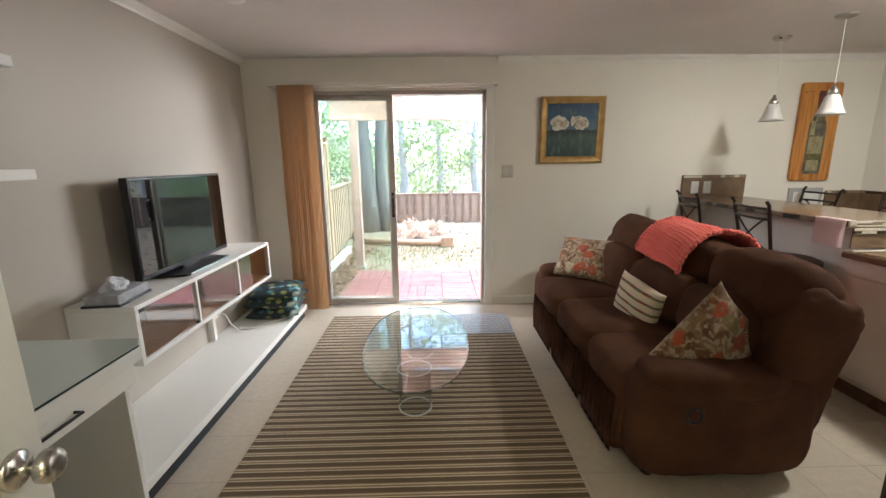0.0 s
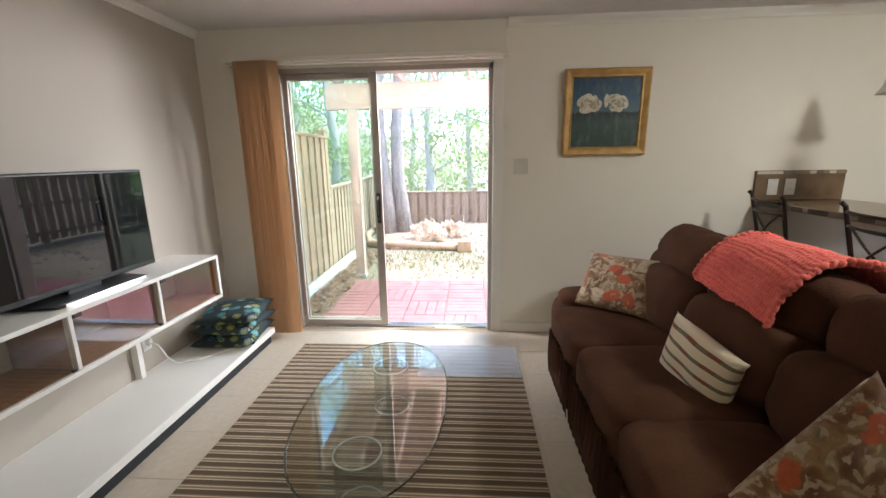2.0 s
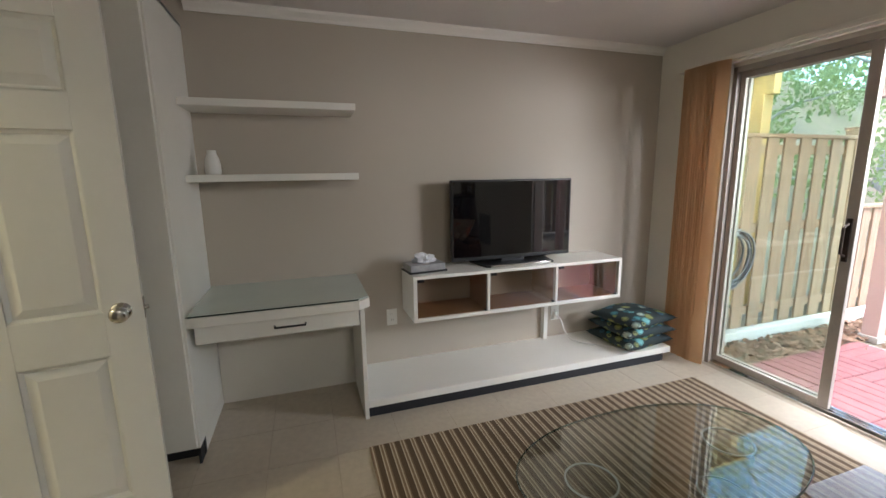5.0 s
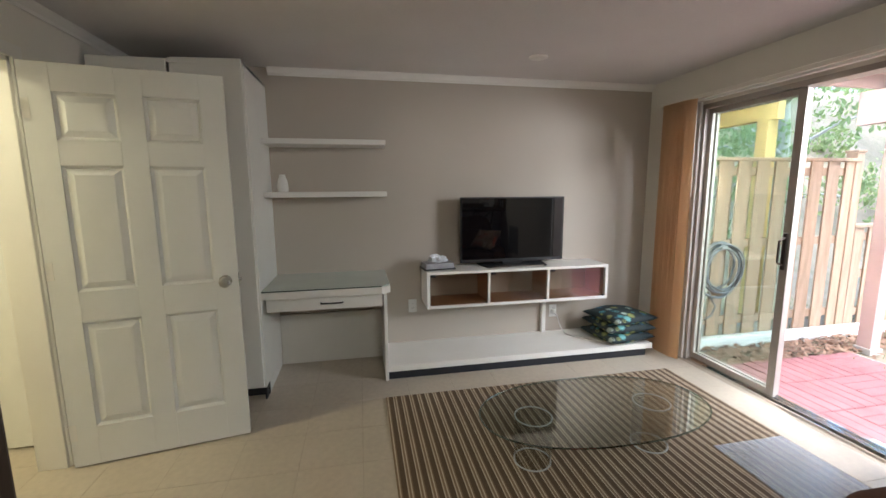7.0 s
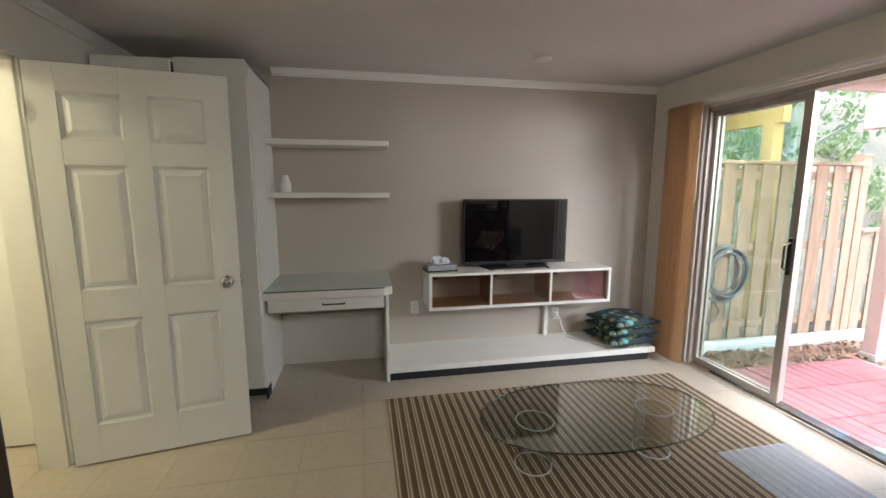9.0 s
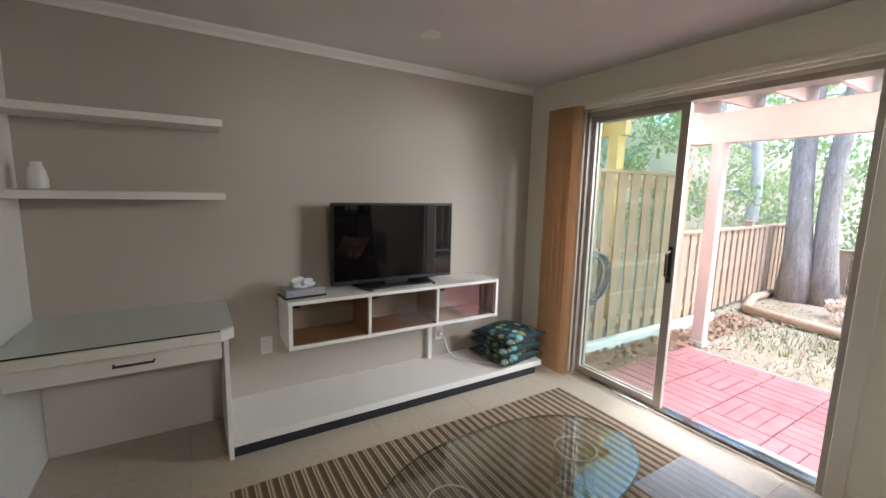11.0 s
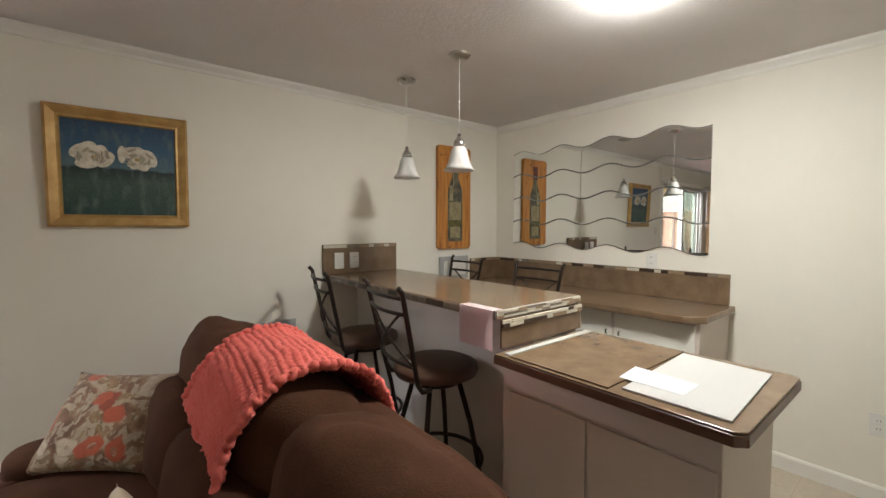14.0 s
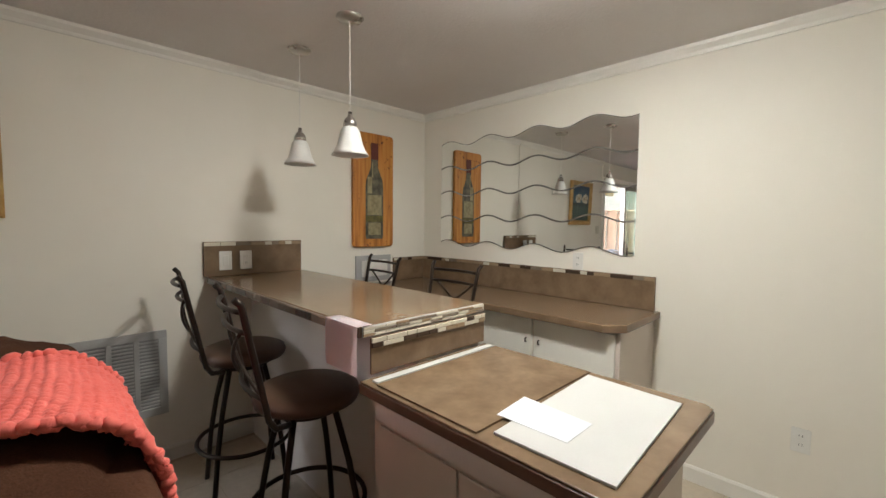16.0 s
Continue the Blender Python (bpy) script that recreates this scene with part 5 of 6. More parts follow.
def wavy_mirror():
    m = thing("wavy_mirror", (5.92, 4.57, 1.65), "frameless wall mirror made of four wave-edged strips", "mirror")
    y0, y1 = 3.755, 5.385
    n = 80

    def wave(y):
        return 0.024 * math.cos(2 * math.pi * (y - 5.29) / 0.423)

    zs = [1.235 + 0.207 * k for k in range(5)]
    for k in range(4):
        bm = bmesh.new()
        rows = []
        for x in (XE - 0.001, XE - 0.007):
            lo, hi = [], []
            for i in range(n + 1):
                y = y0 + (y1 - y0) * i / n
                lo.append(bm.verts.new((x, y, zs[k] + wave(y) + 0.0015)))
                hi.append(bm.verts.new((x, y, zs[k + 1] + wave(y) - 0.0015)))
            rows.append((lo, hi))
        (bl, bh), (fl, fh) = rows
        for i in range(n):
            bm.faces.new((fl[i], fl[i + 1], fh[i + 1], fh[i]))
            bm.faces.new((fl[i], bl[i], bl[i + 1], fl[i + 1]))
            bm.faces.new((fh[i], fh[i + 1], bh[i + 1], bh[i]))
        for i in (0, n):
            bm.faces.new((fl[i], fh[i], bh[i], bl[i]))
        bmesh.ops.recalc_face_normals(bm, faces=bm.faces[:])
        strip = part("mirror_strip", bm, MIRROR, m)
        for row, off in ((zs[k], 0.003), (zs[k + 1], -0.003)):
            part("bevelled_edge", rod([(XE - 0.0068, y0 + (y1 - y0) * i / n, row + wave(y0 + (y1 - y0) * i / n) + off) for i in range(n + 1)], 0.0032, 6), MIRROREDGE, strip)
    return m


wavy_mirror()


def pendant(x, y, zshade):
    p = thing("pendant_lamp", (x, y, ZC), "brushed nickel pendant lamp with a frosted bell shade, unlit", "pendant lamp", "pendants over the bar")
    part("canopy", turned([(0, ZC), (0.062, ZC), (0.064, ZC - 0.006), (0.052, ZC - 0.018), (0.02, ZC - 0.026), (0, ZC - 0.028)], (x, y, 0), 32), NICKEL, p, "nickel ceiling canopy", True)
    part("cord", rod([(x, y, ZC - 0.026), (x, y, zshade + 0.20)], 0.0019, 8), PLASTIC, p)
    part("cap", turned([(0, 0.205), (0.010, 0.203), (0.012, 0.18), (0.022, 0.172), (0.031, 0.155), (0.033, 0.128), (0, 0.128)], (x, y, zshade), 28), NICKEL, p, "nickel cap", True)
    part("shade", turned([(0.030, 0.135), (0.044, 0.115), (0.052, 0.085), (0.060, 0.05), (0.074, 0.02), (0.088, 0.0), (0.085, 0.0), (0.071, 0.021), (0.057, 0.05), (0.049, 0.085), (0.041, 0.112), (0.027, 0.132)], (x, y, zshade), 36), GLASSWHITE, p, "frosted white bell shade", True)
    part("bulb", turned([(0, 0.03), (0.016, 0.036), (0.022, 0.055), (0.018, 0.08), (0.012, 0.10), (0.012, 0.125), (0, 0.125)], (x, y, zshade), 20), GLASSWHITE, p, smooth=True)
    return p


pendant(4.49, 4.545, 1.715)
pendant(4.49, 5.06, 1.72)

cl = thing("ceiling_light", (4.56, 3.555, ZC), "lit round opal flush ceiling light", "ceiling light")
part("base", turned([(0, 0), (0.150, 0), (0.154, -0.008), (0.148, -0.016), (0.126, -0.016), (0.124, -0.010), (0, -0.010)], (4.56, 3.555, ZC), 36), TRIM, cl, smooth=True)
part("dome", turned([(0.120, -0.010), (0.123, -0.024), (0.112, -0.042), (0.085, -0.055), (0.045, -0.062), (0, -0.064)], (4.56, 3.555, ZC), 36), LAMPGLOW, cl, "glowing opal dome", True)
hl = thing("hall_light", (1.6, 0.5, ZC), "lit round ceiling light in the hall", "ceiling light")
part("dome", turned([(0.14, 0), (0.14, -0.02), (0.10, -0.06), (0.04, -0.078), (0, -0.08)], (1.6, 0.55, ZC), 32), HALLGLOW, hl, smooth=True)


def bar_stool():
    """Built round the origin on the floor, its back towards -x."""
    s = new("bar_stool")
    tagged(s, "dark bronze metal bar stool with a round brown padded seat", "bar stool", "bar stools")

    def p(n, bm, mat, smooth=True):
        ob = link_mesh(n, bm, mat, smooth)
        ob.parent = s
        return ob

    p("seat", turned([(0, 0.69), (0.175, 0.69), (0.198, 0.70), (0.205, 0.72), (0.198, 0.742), (0.165, 0.756), (0.08, 0.762), (0, 0.763)], (0, 0, 0), 40), SEATVINYL)
    p("swivel_plate", turned([(0, 0.655), (0.12, 0.655), (0.125, 0.67), (0.10, 0.69), (0, 0.69)], (0, 0, 0), 28), IRON)
    for a in (45, 135, 225, 315):
        c, d = math.cos(radians(a)), math.sin(radians(a))
        p("leg", rod([(0.112 * c, 0.112 * d, 0.665), (0.17 * c, 0.17 * d, 0.46), (0.208 * c, 0.208 * d, 0.27), (0.24 * c, 0.24 * d, 0.0)], 0.0125, 10), IRON)
    p("foot_ring", rod([(0.224 * math.cos(2 * math.pi * k / 40), 0.224 * math.sin(2 * math.pi * k / 40), 0.272) for k in range(40)], 0.0105, 8, closed=True), IRON)

    def bow(y, z):
        lean = -0.175 - 0.10 * max(z - 0.70, 0) / 0.43
        return Vector((lean - 0.035 * (1 - (y / 0.19) ** 2), y, z))

    for y in (-0.165, 0.165):
        sgn = 1 if y > 0 else -1
        p("back_post", rod([(-0.11, y * 0.85, 0.675), (-0.165, y, 0.685)] + [bow(y + sgn * 0.03 * (z - 0.7) / 0.43, z) + Vector((0.0, 0, 0)) for z in (0.72, 0.80, 0.90, 1.0, 1.08, 1.13)] + [bow(y + sgn * 0.035, 1.14) + Vector((-0.02, 0, 0.012))], 0.0115, 10), IRON)
    for z in (0.80, 1.035, 1.105):
        p("back_rail", rod([bow(-0.178 + 0.356 * k / 12, z) for k in range(13)], 0.009, 8), IRON)
    for sgn in (-1, 1):
        p("back_cross", rod([bow(sgn * (-0.16 + 0.32 * k / 12), 0.80 + 0.235 * k / 12) + Vector((0.006 * sgn, 0, 0)) for k in range(13)], 0.0065, 8), IRON)
    return s


st = bar_stool()
st.matrix_basis = pose(4.165, 4.345, 0, 0, 0, -8)
copy_thing(st, pose(4.17, 5.06, 0, 0, 0, -10))
copy_thing(st, pose(4.98, 4.58, 0, 0, 0, 180))
copy_thing(st, pose(4.98, 5.33, 0, 0, 0, 176))


def fridge():
    f = thing("refrigerator", (2.93, 1.80, 0), "dark brown top-freezer refrigerator", "refrigerator")
    x0, x1, y1 = 2.58, 3.28, 2.265
    part("body", box(x0 + 0.005, x1 - 0.005, YS + 0.03, y1 - 0.055, 0.03, 1.68, 0.006), FRIDGE, f)
    a = part("freezer_door", box(x0, x1, y1 - 0.05, y1, 1.165, 1.68, 0.012, 3), FRIDGE, f)
    b = part("door", box(x0, x1, y1 - 0.05, y1, 0.09, 1.135, 0.012, 3), FRIDGE, f)
    part("handle", rod([(x1 - 0.05, y1, 1.20), (x1 - 0.05, y1 + 0.045, 1.22), (x1 - 0.05, y1 + 0.045, 1.50), (x1 - 0.05, y1, 1.52)], 0.010, 8), BLACKTRIM, a)
    part("handle", rod([(x1 - 0.05, y1, 1.10), (x1 - 0.05, y1 + 0.045, 1.08), (x1 - 0.05, y1 + 0.045, 0.70), (x1 - 0.05, y1, 0.68)], 0.010, 8), BLACKTRIM, b)
    part("hinge", box(x0 + 0.01, x0 + 0.07, y1 - 0.045, y1 + 0.004, 1.137, 1.163, 0.003), CHROME, f)
    part("kick_plate", box(x0 + 0.01, x1 - 0.01, y1 - 0.08, y1 - 0.055, 0.0, 0.085, 0.002), BLACKTRIM, f)
    for x in (x0 + 0.06, x1 - 0.06):
        part("foot", turned([(0, 0), (0.02, 0), (0.02, 0.035), (0, 0.035)], (x, YS + 0.12, 0), 12), BLACKTRIM, f)
    return f


fridge()

# ---- outside ----
GZ = -0.10


def hill(x):
    """Rise of the wooded slope beyond the next garden."""
    f = min(max((-3.2 - x) / 9.0, 0.0), 1.0)
    return 6.0 * f * f * (3 - 2 * f)


rng = random.Random(11)
bm = bmesh.new()
xs = [-400, -120, -40, -18, -13, -12, -11, -10, -9] + [-8 + 0.5 * k for k in range(37)] + [14, 25, 60, 160, 400]
ys = [5.735, 6.2, 6.8] + [7.2 + 0.4 * k for k in range(22)] + [17, 19, 22, 27, 35, 60, 140, 400]
g = [[bm.verts.new((x, y, GZ - 0.03 + (0.03 * noise.noise(Vector((x * 0.9, y * 0.9, 0))) if y > 7.4 else 0) - 0.02 * max(y - 13, 0) * (1 if y < 40 else 0.5) + hill(x))) for x in xs] for y in ys]
for a, b in zip(g, g[1:]):
    for k in range(len(xs) - 1):
        bm.faces.new((a[k], a[k + 1], b[k + 1], b[k]))
setting("ground", bm, SOIL, "bare soil with leaf litter and thin grass", "ground", True)
bm = box(-400, 400, -60, 5.735, GZ - 0.25, GZ - 0.125, 0)
setting("ground_house", bm, SOIL, "soil under the house", "ground")


def fence_run(name, x0, x1, y0, y1, z0, z1, posts, label):
    """A board-on-board fence from (x0, y0) to (x1, y1): rails between posts, boards on both sides in turn, a cap rail."""
    f = thing(name, ((x0 + x1) / 2, (y0 + y1) / 2, z0), label, "fence", "garden fences")
    length = math.hypot(x1 - x0, y1 - y0)
    turn = math.degrees(math.atan2(y1 - y0, x1 - x0))
    m = pose(x0, y0, z0, 0, 0, turn)
    h = z1 - z0
    n = int(length / 0.205)
    pitch = length / n
    for k in range(n):
        for u, w, side in (((k + 0.5) * pitch, 0.070, -1), ((k + 1.0) * pitch, 0.038, 1)):
            if u + w > length:
                continue
            a, b = sorted((side * 0.0195, side * 0.0375))
            drop = 0.004 * math.sin(k * 2.7 + side)
            part("board", box(u - w, u + w, a, b, 0.06 + drop, h - 0.02, 0.002, 1, turn=m), FENCE, f)
    for z in (0.22, h * 0.55, h - 0.12):
        part("rail", box(0, length, -0.019, 0.019, z - 0.04, z + 0.04, 0.003, 1, turn=m), FENCE, f)
    part("cap_rail", box(0, length, -0.06, 0.06, h - 0.02, h + 0.012, 0.003, 1, turn=m), FENCE, f)
    for u in posts:
        part("post", box(u - 0.05, u + 0.05, -0.05, 0.05, 0.0, h + 0.07, 0.004, 1, turn=m), FENCE, f)
        part("post_cap", box(u - 0.06, u + 0.06, -0.06, 0.06, h + 0.07, h + 0.095, 0.004, 1, turn=m), FENCE, f)
    return f


fence_run("garden_fence", 0.10, 0.10, 5.80, 7.93, GZ, 1.70, (0.06, 2.11), "tall weathered cedar board fence beside the patio")
fence_run("garden_fence", 0.10, -0.25, 7.95, 12.4, GZ - 0.03, 1.03, (2.2, 4.4), "lower weathered cedar board fence along the yard")
fence_run("garden_fence", -0.25, 6.8, 12.4, 12.4, GZ - 0.12, 0.62, (2.4, 3.9, 6.0), "low cedar board fence across the end of the yard")
fence_run("garden_fence", 6.8, 6.8, 5.80, 12.4, GZ - 0.05, 1.3, (2.0, 4.2), "weathered cedar board fence closing the yard")
kb = box(-0.045, 0.045, 0, 2.9, -0.05, 0.09, 0.012, 2)
kb.transform(pose(0.215, 5.78, GZ, 0, 0, 0))
tagged(link_mesh("timber_kerb", kb, PIPE), "white painted timber kerb at the foot of the fence", "kerb")

post = thing("patio_post", (0.57, 7.62, GZ), "cream painted square post holding the patio roof", "post")
part("shaft", box(0.55, 0.665, 7.56, 7.675, GZ, 2.0, 0.005), PINKWOOD, post)
part("shoe", box(0.535, 0.68, 7.545, 7.69, GZ - 0.03, GZ + 0.03, 0.004), CONCRETE, post)
post2 = thing("patio_post", (4.6, 7.62, GZ), "cream painted square post holding the patio roof", "post")
part("shaft", box(4.54, 4.66, 7.56, 7.68, GZ, 2.0, 0.005), PINKWOOD, post2)

roof = thing("patio_roof", (2.5, 6.7, 2.3), "cream painted timber patio roof with open joists", "roof")
part("beam", box(0.30, 6.4, 7.57, 7.67, 2.0, 2.30, 0.004), PINKWOOD, roof)
part("ledger", box(0.30, 6.4, 5.76, 5.81, 2.28, 2.46, 0.004), PINKWOOD, roof)
for k in range(16):
    x = 0.42 + 0.40 * k
    part("joist", box(x, x + 0.04, 5.81, 7.85, 2.302, 2.46, 0.003, 1), PINKWOOD, roof)
for k in range(13):
    y = 5.84 + 0.155 * k
    part("deck_board", box(0.30, 6.4, y, y + 0.154, 2.462, 2.49, 0.003, 1), PINKWOOD, roof)

dk = thing("neighbour_deck", (-0.9, 7.4, 2.0), "yellow lumber deck of the next house above the fence", "deck")
part("beam", box(-2.6, -0.42, 7.50, 7.60, 2.18, 2.42, 0.004), DECKWOOD, dk)
part("post", box(-0.62, -0.48, 7.46, 7.60, GZ - 0.1, 2.18, 0.004), DECKWOOD, dk)
for k in range(9):
    y = 5.85 + 0.2 * k
    part("joist", box(-2.6, -0.42, y, y + 0.04, 2.42, 2.56, 0.003, 1), DECKWOOD, dk)
part("decking", box(-2.6, -0.38, 5.8, 7.75, 2.56, 2.60, 0.003, 1), DECKWOOD, dk)

hs = thing("garden_hose", (0.19, 6.32, 0.65), "coiled grey garden hose hanging on the fence", "hose")
part("hook", box(0.14, 0.22, 6.29, 6.35, 0.86, 0.90, 0.004), GREYMETAL, hs)
for k in range(6):
    r = 0.175 + 0.016 * ((k * 2) % 6)
    part("coil", rod([(0.165 + 0.017 * k % 0.07 + 0.006 * math.sin(3 * a), 6.32 + r * math.cos(a) + 0.016 * math.sin(k * 2.2), 0.655 + r * 1.12 * math.sin(a) + 0.012 * math.cos(k * 1.7)) for a in [2 * math.pi * q / 40 for q in range(40)]], 0.0095, 8, closed=True), HOSE, hs, smooth=True)
part("loose_end", rod([(0.2, 6.2, 0.45), (0.2, 6.24, 0.36), (0.19, 6.30, 0.29), (0.19, 6.26, 0.20), (0.2, 6.14, 0.16)], 0.0095, 8), HOSE, hs, smooth=True)

lg = thing("landscape_timber", (0.9, 9.3, GZ), "weathered round timber edging the tree bed", "timber")
part("log", rod([(0.25, 9.55, GZ + 0.03), (0.95, 9.38, GZ + 0.035), (1.85, 9.2, GZ + 0.03)], 0.06, 12), FENCE, lg, smooth=True)
part("end_block", box(1.84, 2.06, 9.06, 9.24, GZ - 0.03, GZ + 0.16, 0.01), FENCE, lg)
part("log", rod([(0.25, 9.55, GZ + 0.03), (0.0, 10.4, GZ + 0.03), (-0.05, 11.4, GZ + 0.0)], 0.06, 12), FENCE, lg, smooth=True)


def leaf_cloud(centres, count, size, seed):
    """Many small leaves scattered in clumps: a list of (x, y, z, radius)."""
    r = random.Random(seed)
    verts, faces = [], []
    for _ in range(count):
        cx, cy, cz, cr = r.choice(centres)
        d = Vector((r.gauss(0, 1), r.gauss(0, 1), r.gauss(0, 1)))
        d = d.normalized() * cr * r.random() ** 0.45
        c = Vector((cx, cy, cz)) + Vector((d.x, d.y, d.z * 0.75))
        s = size * r.uniform(0.6, 1.4)
        e = Euler((r.uniform(0, 6.28), r.uniform(0, 6.28), r.uniform(0, 6.28))).to_matrix()
        k = len(verts)
        verts += [c + e @ Vector(p) * s for p in ((-0.5, 0, 0), (0, -0.28, 0.06), (0.55, 0, 0), (0, 0.28, 0.06))]
        faces.append((k, k + 1, k + 2, k + 3))
    return verts, faces


def tree(x, y, z, height, trunk_r, crown_r, crown_from, seed, leafmat, label, leaves=5200, leafsize=0.16, bark=BARK):
    r = random.Random(seed)
    t = thing("tree", (x, y, z), label, "tree", "garden trees")
    lx, ly = (r.uniform(-0.4, 0.4), r.uniform(-0.3, 0.3)) if crown_from < 0.5 else (0.05, 0.0)
    n = 14
    axis = [Vector((x + lx * (k / n) ** 1.5 + 0.06 * math.sin(k * 1.1 + seed), y + ly * (k / n) ** 1.5, z - 0.1 + height * k / n)) for k in range(n + 1)]
    part("trunk", rod(axis, [trunk_r * (1.45 if k == 0 else 1.12 if k == 1 else 1.0 - 0.8 * k / n) for k in range(n + 1)], 14), bark, t, smooth=True)
    centres = []
    for k in range(15):
        f = crown_from + (0.97 - crown_from) * (k + r.random() * 0.6) / 15
        base = axis[min(int(f * n), n)]
        a = k * 2.4 + r.uniform(-0.5, 0.5)
        reach = crown_r * (1.05 - 0.55 * abs(f - 0.6)) * r.uniform(0.55, 1.0)
        tip = base + Vector((math.cos(a) * reach, math.sin(a) * reach, reach * r.uniform(0.1, 0.55)))
        mid = (base + tip) / 2 + Vector((0, 0, 0.12 * reach))
        part("limb", rod([base, mid, tip], [trunk_r * 0.30, trunk_r * 0.18, 0.012], 7), bark, t)
        centres += [(*tip, crown_r * 0.36), (*mid, crown_r * 0.26)]
    v, f = leaf_cloud(centres, leaves, leafsize, seed)
    me = bpy.data.meshes.new("crown")
    me.from_pydata(v, [], f)
    me.materials.append(leafmat)
    c = new("crown", me)
    c.parent = t
    c.matrix_parent_inverse = t.matrix_basis.inverted()
    tagged(c, "loose crown of small spring leaves", "", "", "stuff")
    return t


tree(0.20, 11.1, GZ - 0.1, 11.0, 0.175, 2.2, 0.55, 1, LEAFDARK, "tall straight-trunked tree with grey-brown bark", 3000)
tree(0.56, 11.2, GZ - 0.1, 10.5, 0.145, 2.0, 0.58, 2, LEAFDARK, "tall straight-trunked tree with grey-brown bark", 3000)
spots = [(-4.5, 12.5, 8, 3), (-2.2, 15.5, 9, 4), (-7.5, 15.0, 10, 5), (0.5, 18.0, 10, 6), (3.2, 16.5, 8, 7), (5.5, 19.0, 10, 8), (8.5, 16.0, 9, 9), (-5.5, 20.5, 11, 10), (2.0, 22.5, 11, 12), (-11.0, 19.5, 11, 13), (-3.6, 9.6, 5.5, 14), (11.5, 21.0, 11, 15), (-1.0, 25.0, 12, 16), (6.0, 26.0, 12, 17)]
for x, y, h, sd in spots:
    tree(x, y, GZ - 0.3 - 0.02 * max(y - 13, 0) + hill(x), h, 0.10 + 0.008 * h, 0.30 * h, 0.16, sd, LEAF if sd % 3 else LEAFDARK, "leafy woodland tree behind the fence", 3000, 0.10 + 0.003 * h, PALEBARK)

# low woodland scrub beyond the fence
cent = []
r = random.Random(5)
for k in range(120):
    x = r.uniform(-22, 24)
    cent.append((x, r.uniform(14.5, 32), hill(x) + r.uniform(-0.2, 1.6), r.uniform(0.7, 1.5)))
v, f = leaf_cloud(cent, 24000, 0.16, 6)
me = bpy.data.meshes.new("undergrowth")
me.from_pydata(v, [], f)
me.materials.append(LEAF)
tagged(new("undergrowth", me), "thick leafy undergrowth beyond the fence", "undergrowth", "", "stuff")
# far wood
cent = [(r.uniform(-70, 70), r.uniform(42, 70), r.uniform(-0.5, 16), r.uniform(2, 4)) for _ in range(230)]
v, f = leaf_cloud(cent, 14000, 0.62, 8)
me = bpy.data.meshes.new("far_wood")
me.from_pydata(v, [], f)
me.materials.append(LEAFDARK)
tagged(new("far_wood", me), "distant wall of woodland", "woodland", "", "stuff")
# heap of dry brush beside the tree bed
cent = [(1.5 + r.gauss(0, 0.24), 10.35 + r.gauss(0, 0.22), GZ + r.uniform(0.0, 0.20), r.uniform(0.10, 0.20)) for _ in range(16)]
bp = thing("brush_pile", (1.5, 10.35, GZ), "low heap of pale dry leaves and twigs beside the tree bed", "brush pile")
v, f = leaf_cloud(cent, 1500, 0.075, 21)
me = bpy.data.meshes.new("dry_leaves")
me.from_pydata(v, [], f)
me.materials.append(DRYLEAF)
dl = new("dry_leaves", me)
dl.parent = bp
dl.matrix_parent_inverse = bp.matrix_basis.inverted()
tagged(dl, "pale dry leaves", "", "", "stuff")
for k in range(9):
    a, q = r.uniform(0, 6.28), r.uniform(0.2, 0.42)
    x, y = 1.5 + r.gauss(0, 0.16), 10.35 + r.gauss(0, 0.14)
    part("twig", rod([(x, y, GZ - 0.02), (x + 0.5 * q * math.cos(a), y + 0.5 * q * math.sin(a), GZ + 0.16), (x + q * math.cos(a), y + q * math.sin(a), GZ + r.uniform(0.22, 0.38))], [0.009, 0.007, 0.003], 6), PALEBARK, bp)
# pale leaf litter and chips
v, f = [], []
for k in range(5200):
    if k < 2600:
        x, y = r.uniform(0.2, 0.62), r.uniform(5.8, 9.2)
    else:
        x, y = r.uniform(0.1, 6.5), r.uniform(7.45, 12.2)
    s = r.uniform(0.012, 0.032)
    a = r.uniform(0, 3.14)
    c = Vector((x, y, GZ - 0.005 + r.uniform(-0.012, 0.022)))
    e = Euler((r.uniform(-0.5, 0.5), r.uniform(-0.5, 0.5), a)).to_matrix()
    n0 = len(v)
    v += [c + e @ Vector(p) * s for p in ((-1, -0.4, 0), (1, -0.4, 0), (1, 0.4, 0.1), (-1, 0.4, 0.1))]
    f.append((n0, n0 + 1, n0 + 2, n0 + 3))
me = bpy.data.meshes.new("wood_chips")
me.from_pydata(v, [], f)
me.materials.append(CHIP)
tagged(new("wood_chips", me), "scattered wood chips and dry leaves", "mulch", "", "stuff")
v, f = [], []
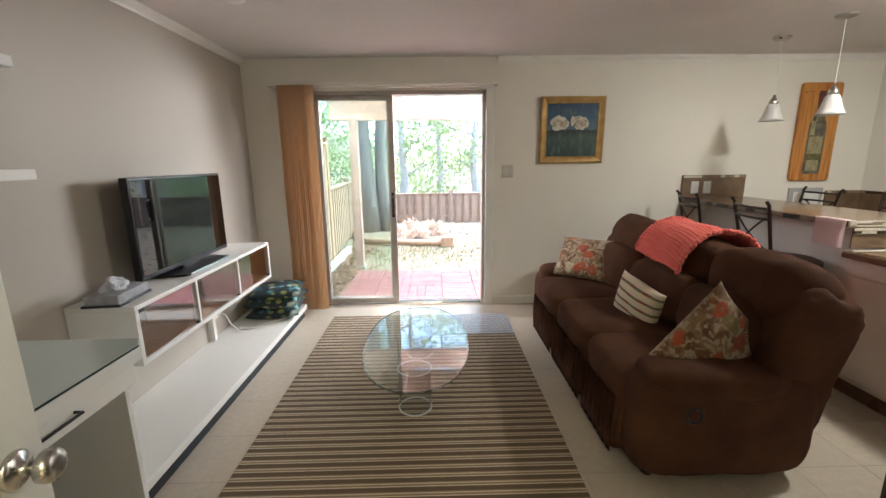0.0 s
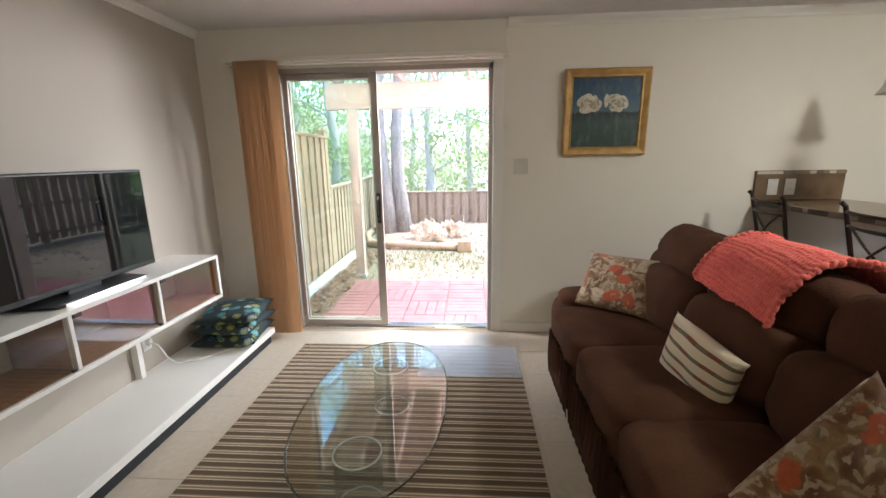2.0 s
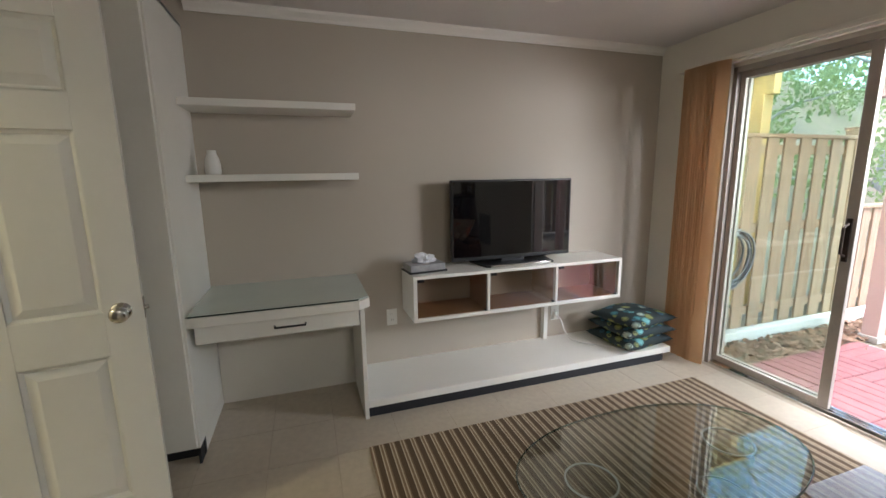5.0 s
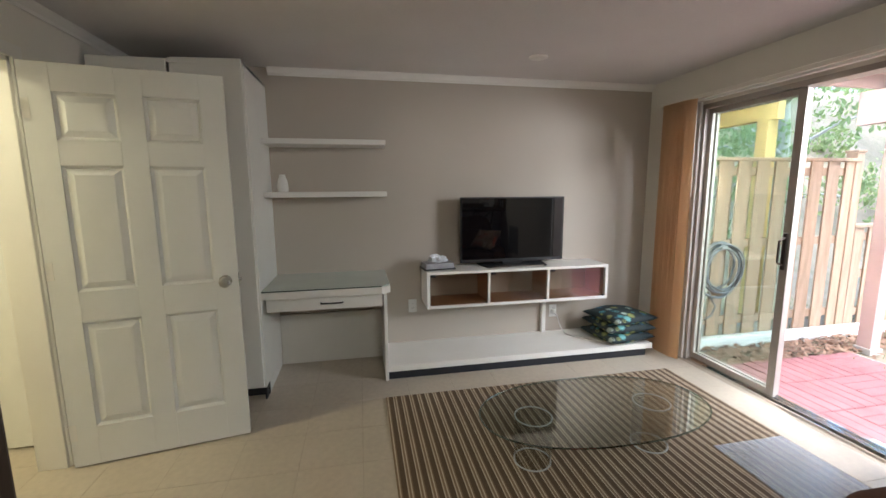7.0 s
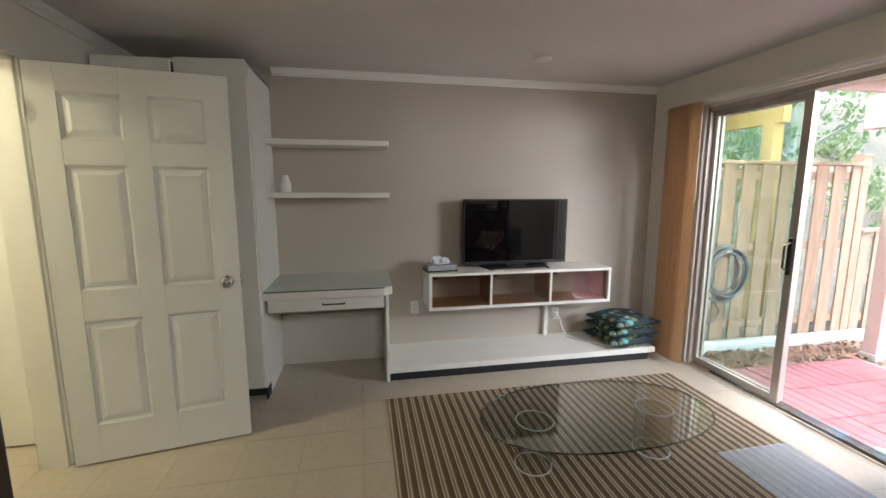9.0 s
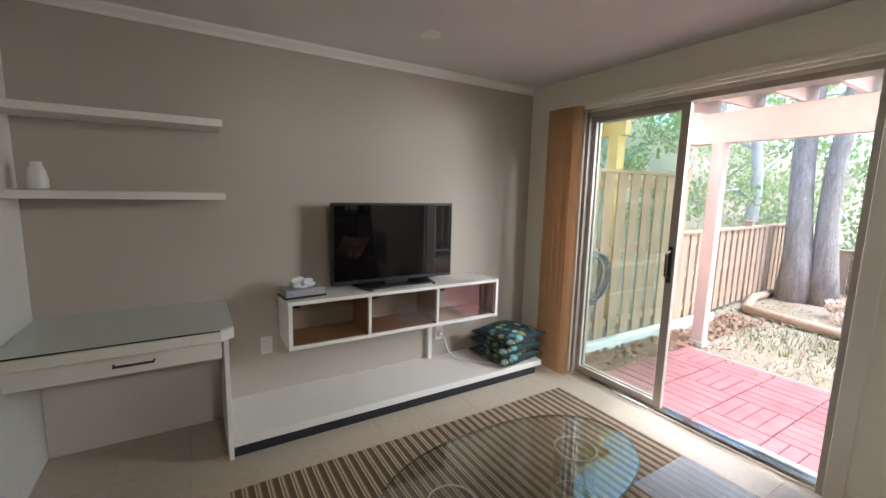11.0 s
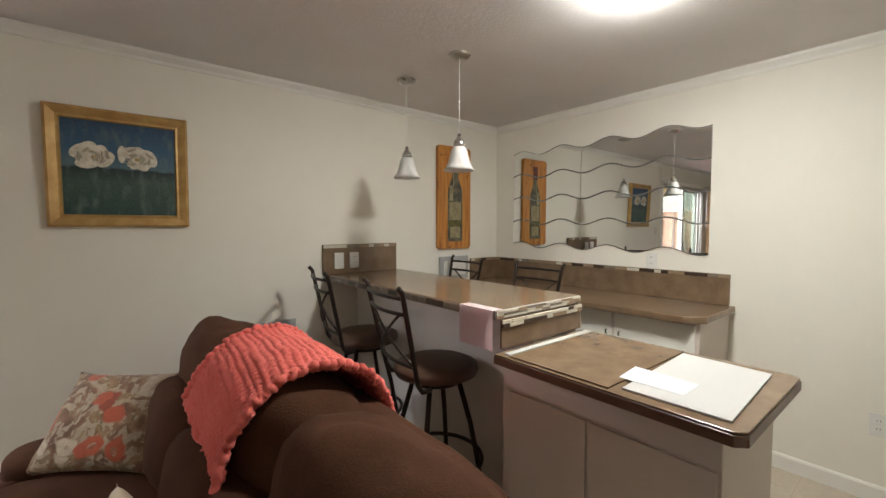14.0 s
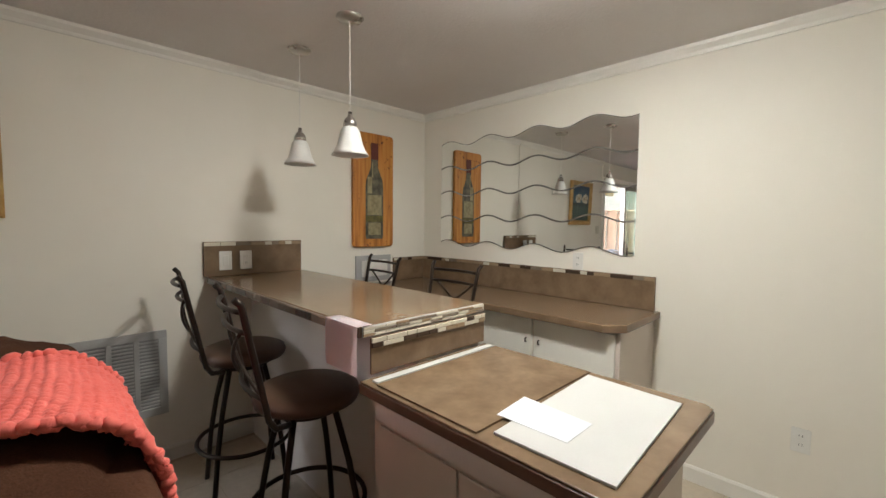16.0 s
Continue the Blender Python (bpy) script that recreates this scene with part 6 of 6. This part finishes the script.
for k in range(1800):
    x, y = r.gauss(1.3, 0.9), r.gauss(8.6, 0.5)
    h, a = r.uniform(0.03, 0.08), r.uniform(0, 6.28)
    n0 = len(v)
    c, s = math.cos(a) * 0.006, math.sin(a) * 0.006
    z = GZ - 0.02
    v += [(x - c, y - s, z), (x + c, y + s, z), (x + r.uniform(-0.03, 0.03), y + r.uniform(-0.03, 0.03), z + h)]
    f.append((n0, n0 + 1, n0 + 2))
me = bpy.data.meshes.new("grass")
me.from_pydata(v, [], f)
me.materials.append(GRASS)
tagged(new("grass", me), "thin tufts of green grass", "grass", "", "stuff")

# ---- pieces of the floor and the patio ----
TS = 0.33


def tile_mesh(w, h, d, mat, name, bev=0.002):
    me = bpy.data.meshes.new(name)
    b = box(-w / 2, w / 2, -h / 2, h / 2, -d, 0, bev, 1)
    b.to_mesh(me)
    b.free()
    me.materials.append(mat)
    return me


whole = tile_mesh(TS - 0.0025, TS - 0.0025, 0.0015, TILE, "tile", 0.0007)
y = 5.23 + 1.5 * TS
row = 0
while y > -0.7:
    x = 0.10 - TS / 2
    while x < XE + TS / 2:
        if y + TS / 2 < YN + 0.16 and (y > YS - 0.3 or 0.6 < x < 2.6):
            o = new("tile", whole)
            o.parent = floor
            o.location = (x, y, 0)
        x += TS
    y -= TS
    row += 1

patio = setting("pavement", box(0.60, 5.2, 5.735, 7.45, GZ - 0.10, GZ - 0.018, 0), CONCRETE, "patio of red brick pavers laid in a basket pattern", "patio")
brick = tile_mesh(0.395, 0.094, 0.045, PAVER, "brick", 0.005)
for i in range(12):
    for j in range(5):
        cx, cy = 0.80 + 0.40 * i, 5.87 + 0.13 + 0.40 * j
        if cy > 7.5:
            continue
        for k in range(4):
            o = new("brick", brick)
            o.parent = patio
            q = (k - 1.5) * 0.0985
            dz = 0.004 * noise.noise(Vector((cx * 3, cy * 3, k)))
            if (i * 7 + j * 3) % 4 == 1:
                o.location, o.rotation_euler = (cx + q, cy, GZ + dz), (0, 0, math.pi / 2)
            else:
                o.location = (cx, cy + q, GZ + dz)
slabm = tagged(link_mesh("concrete_step", box(1.72, 2.6, 5.745, 5.965, GZ - 0.03, GZ + 0.02, 0.008), CONCRETE), "pale concrete slab set before the door", "step")
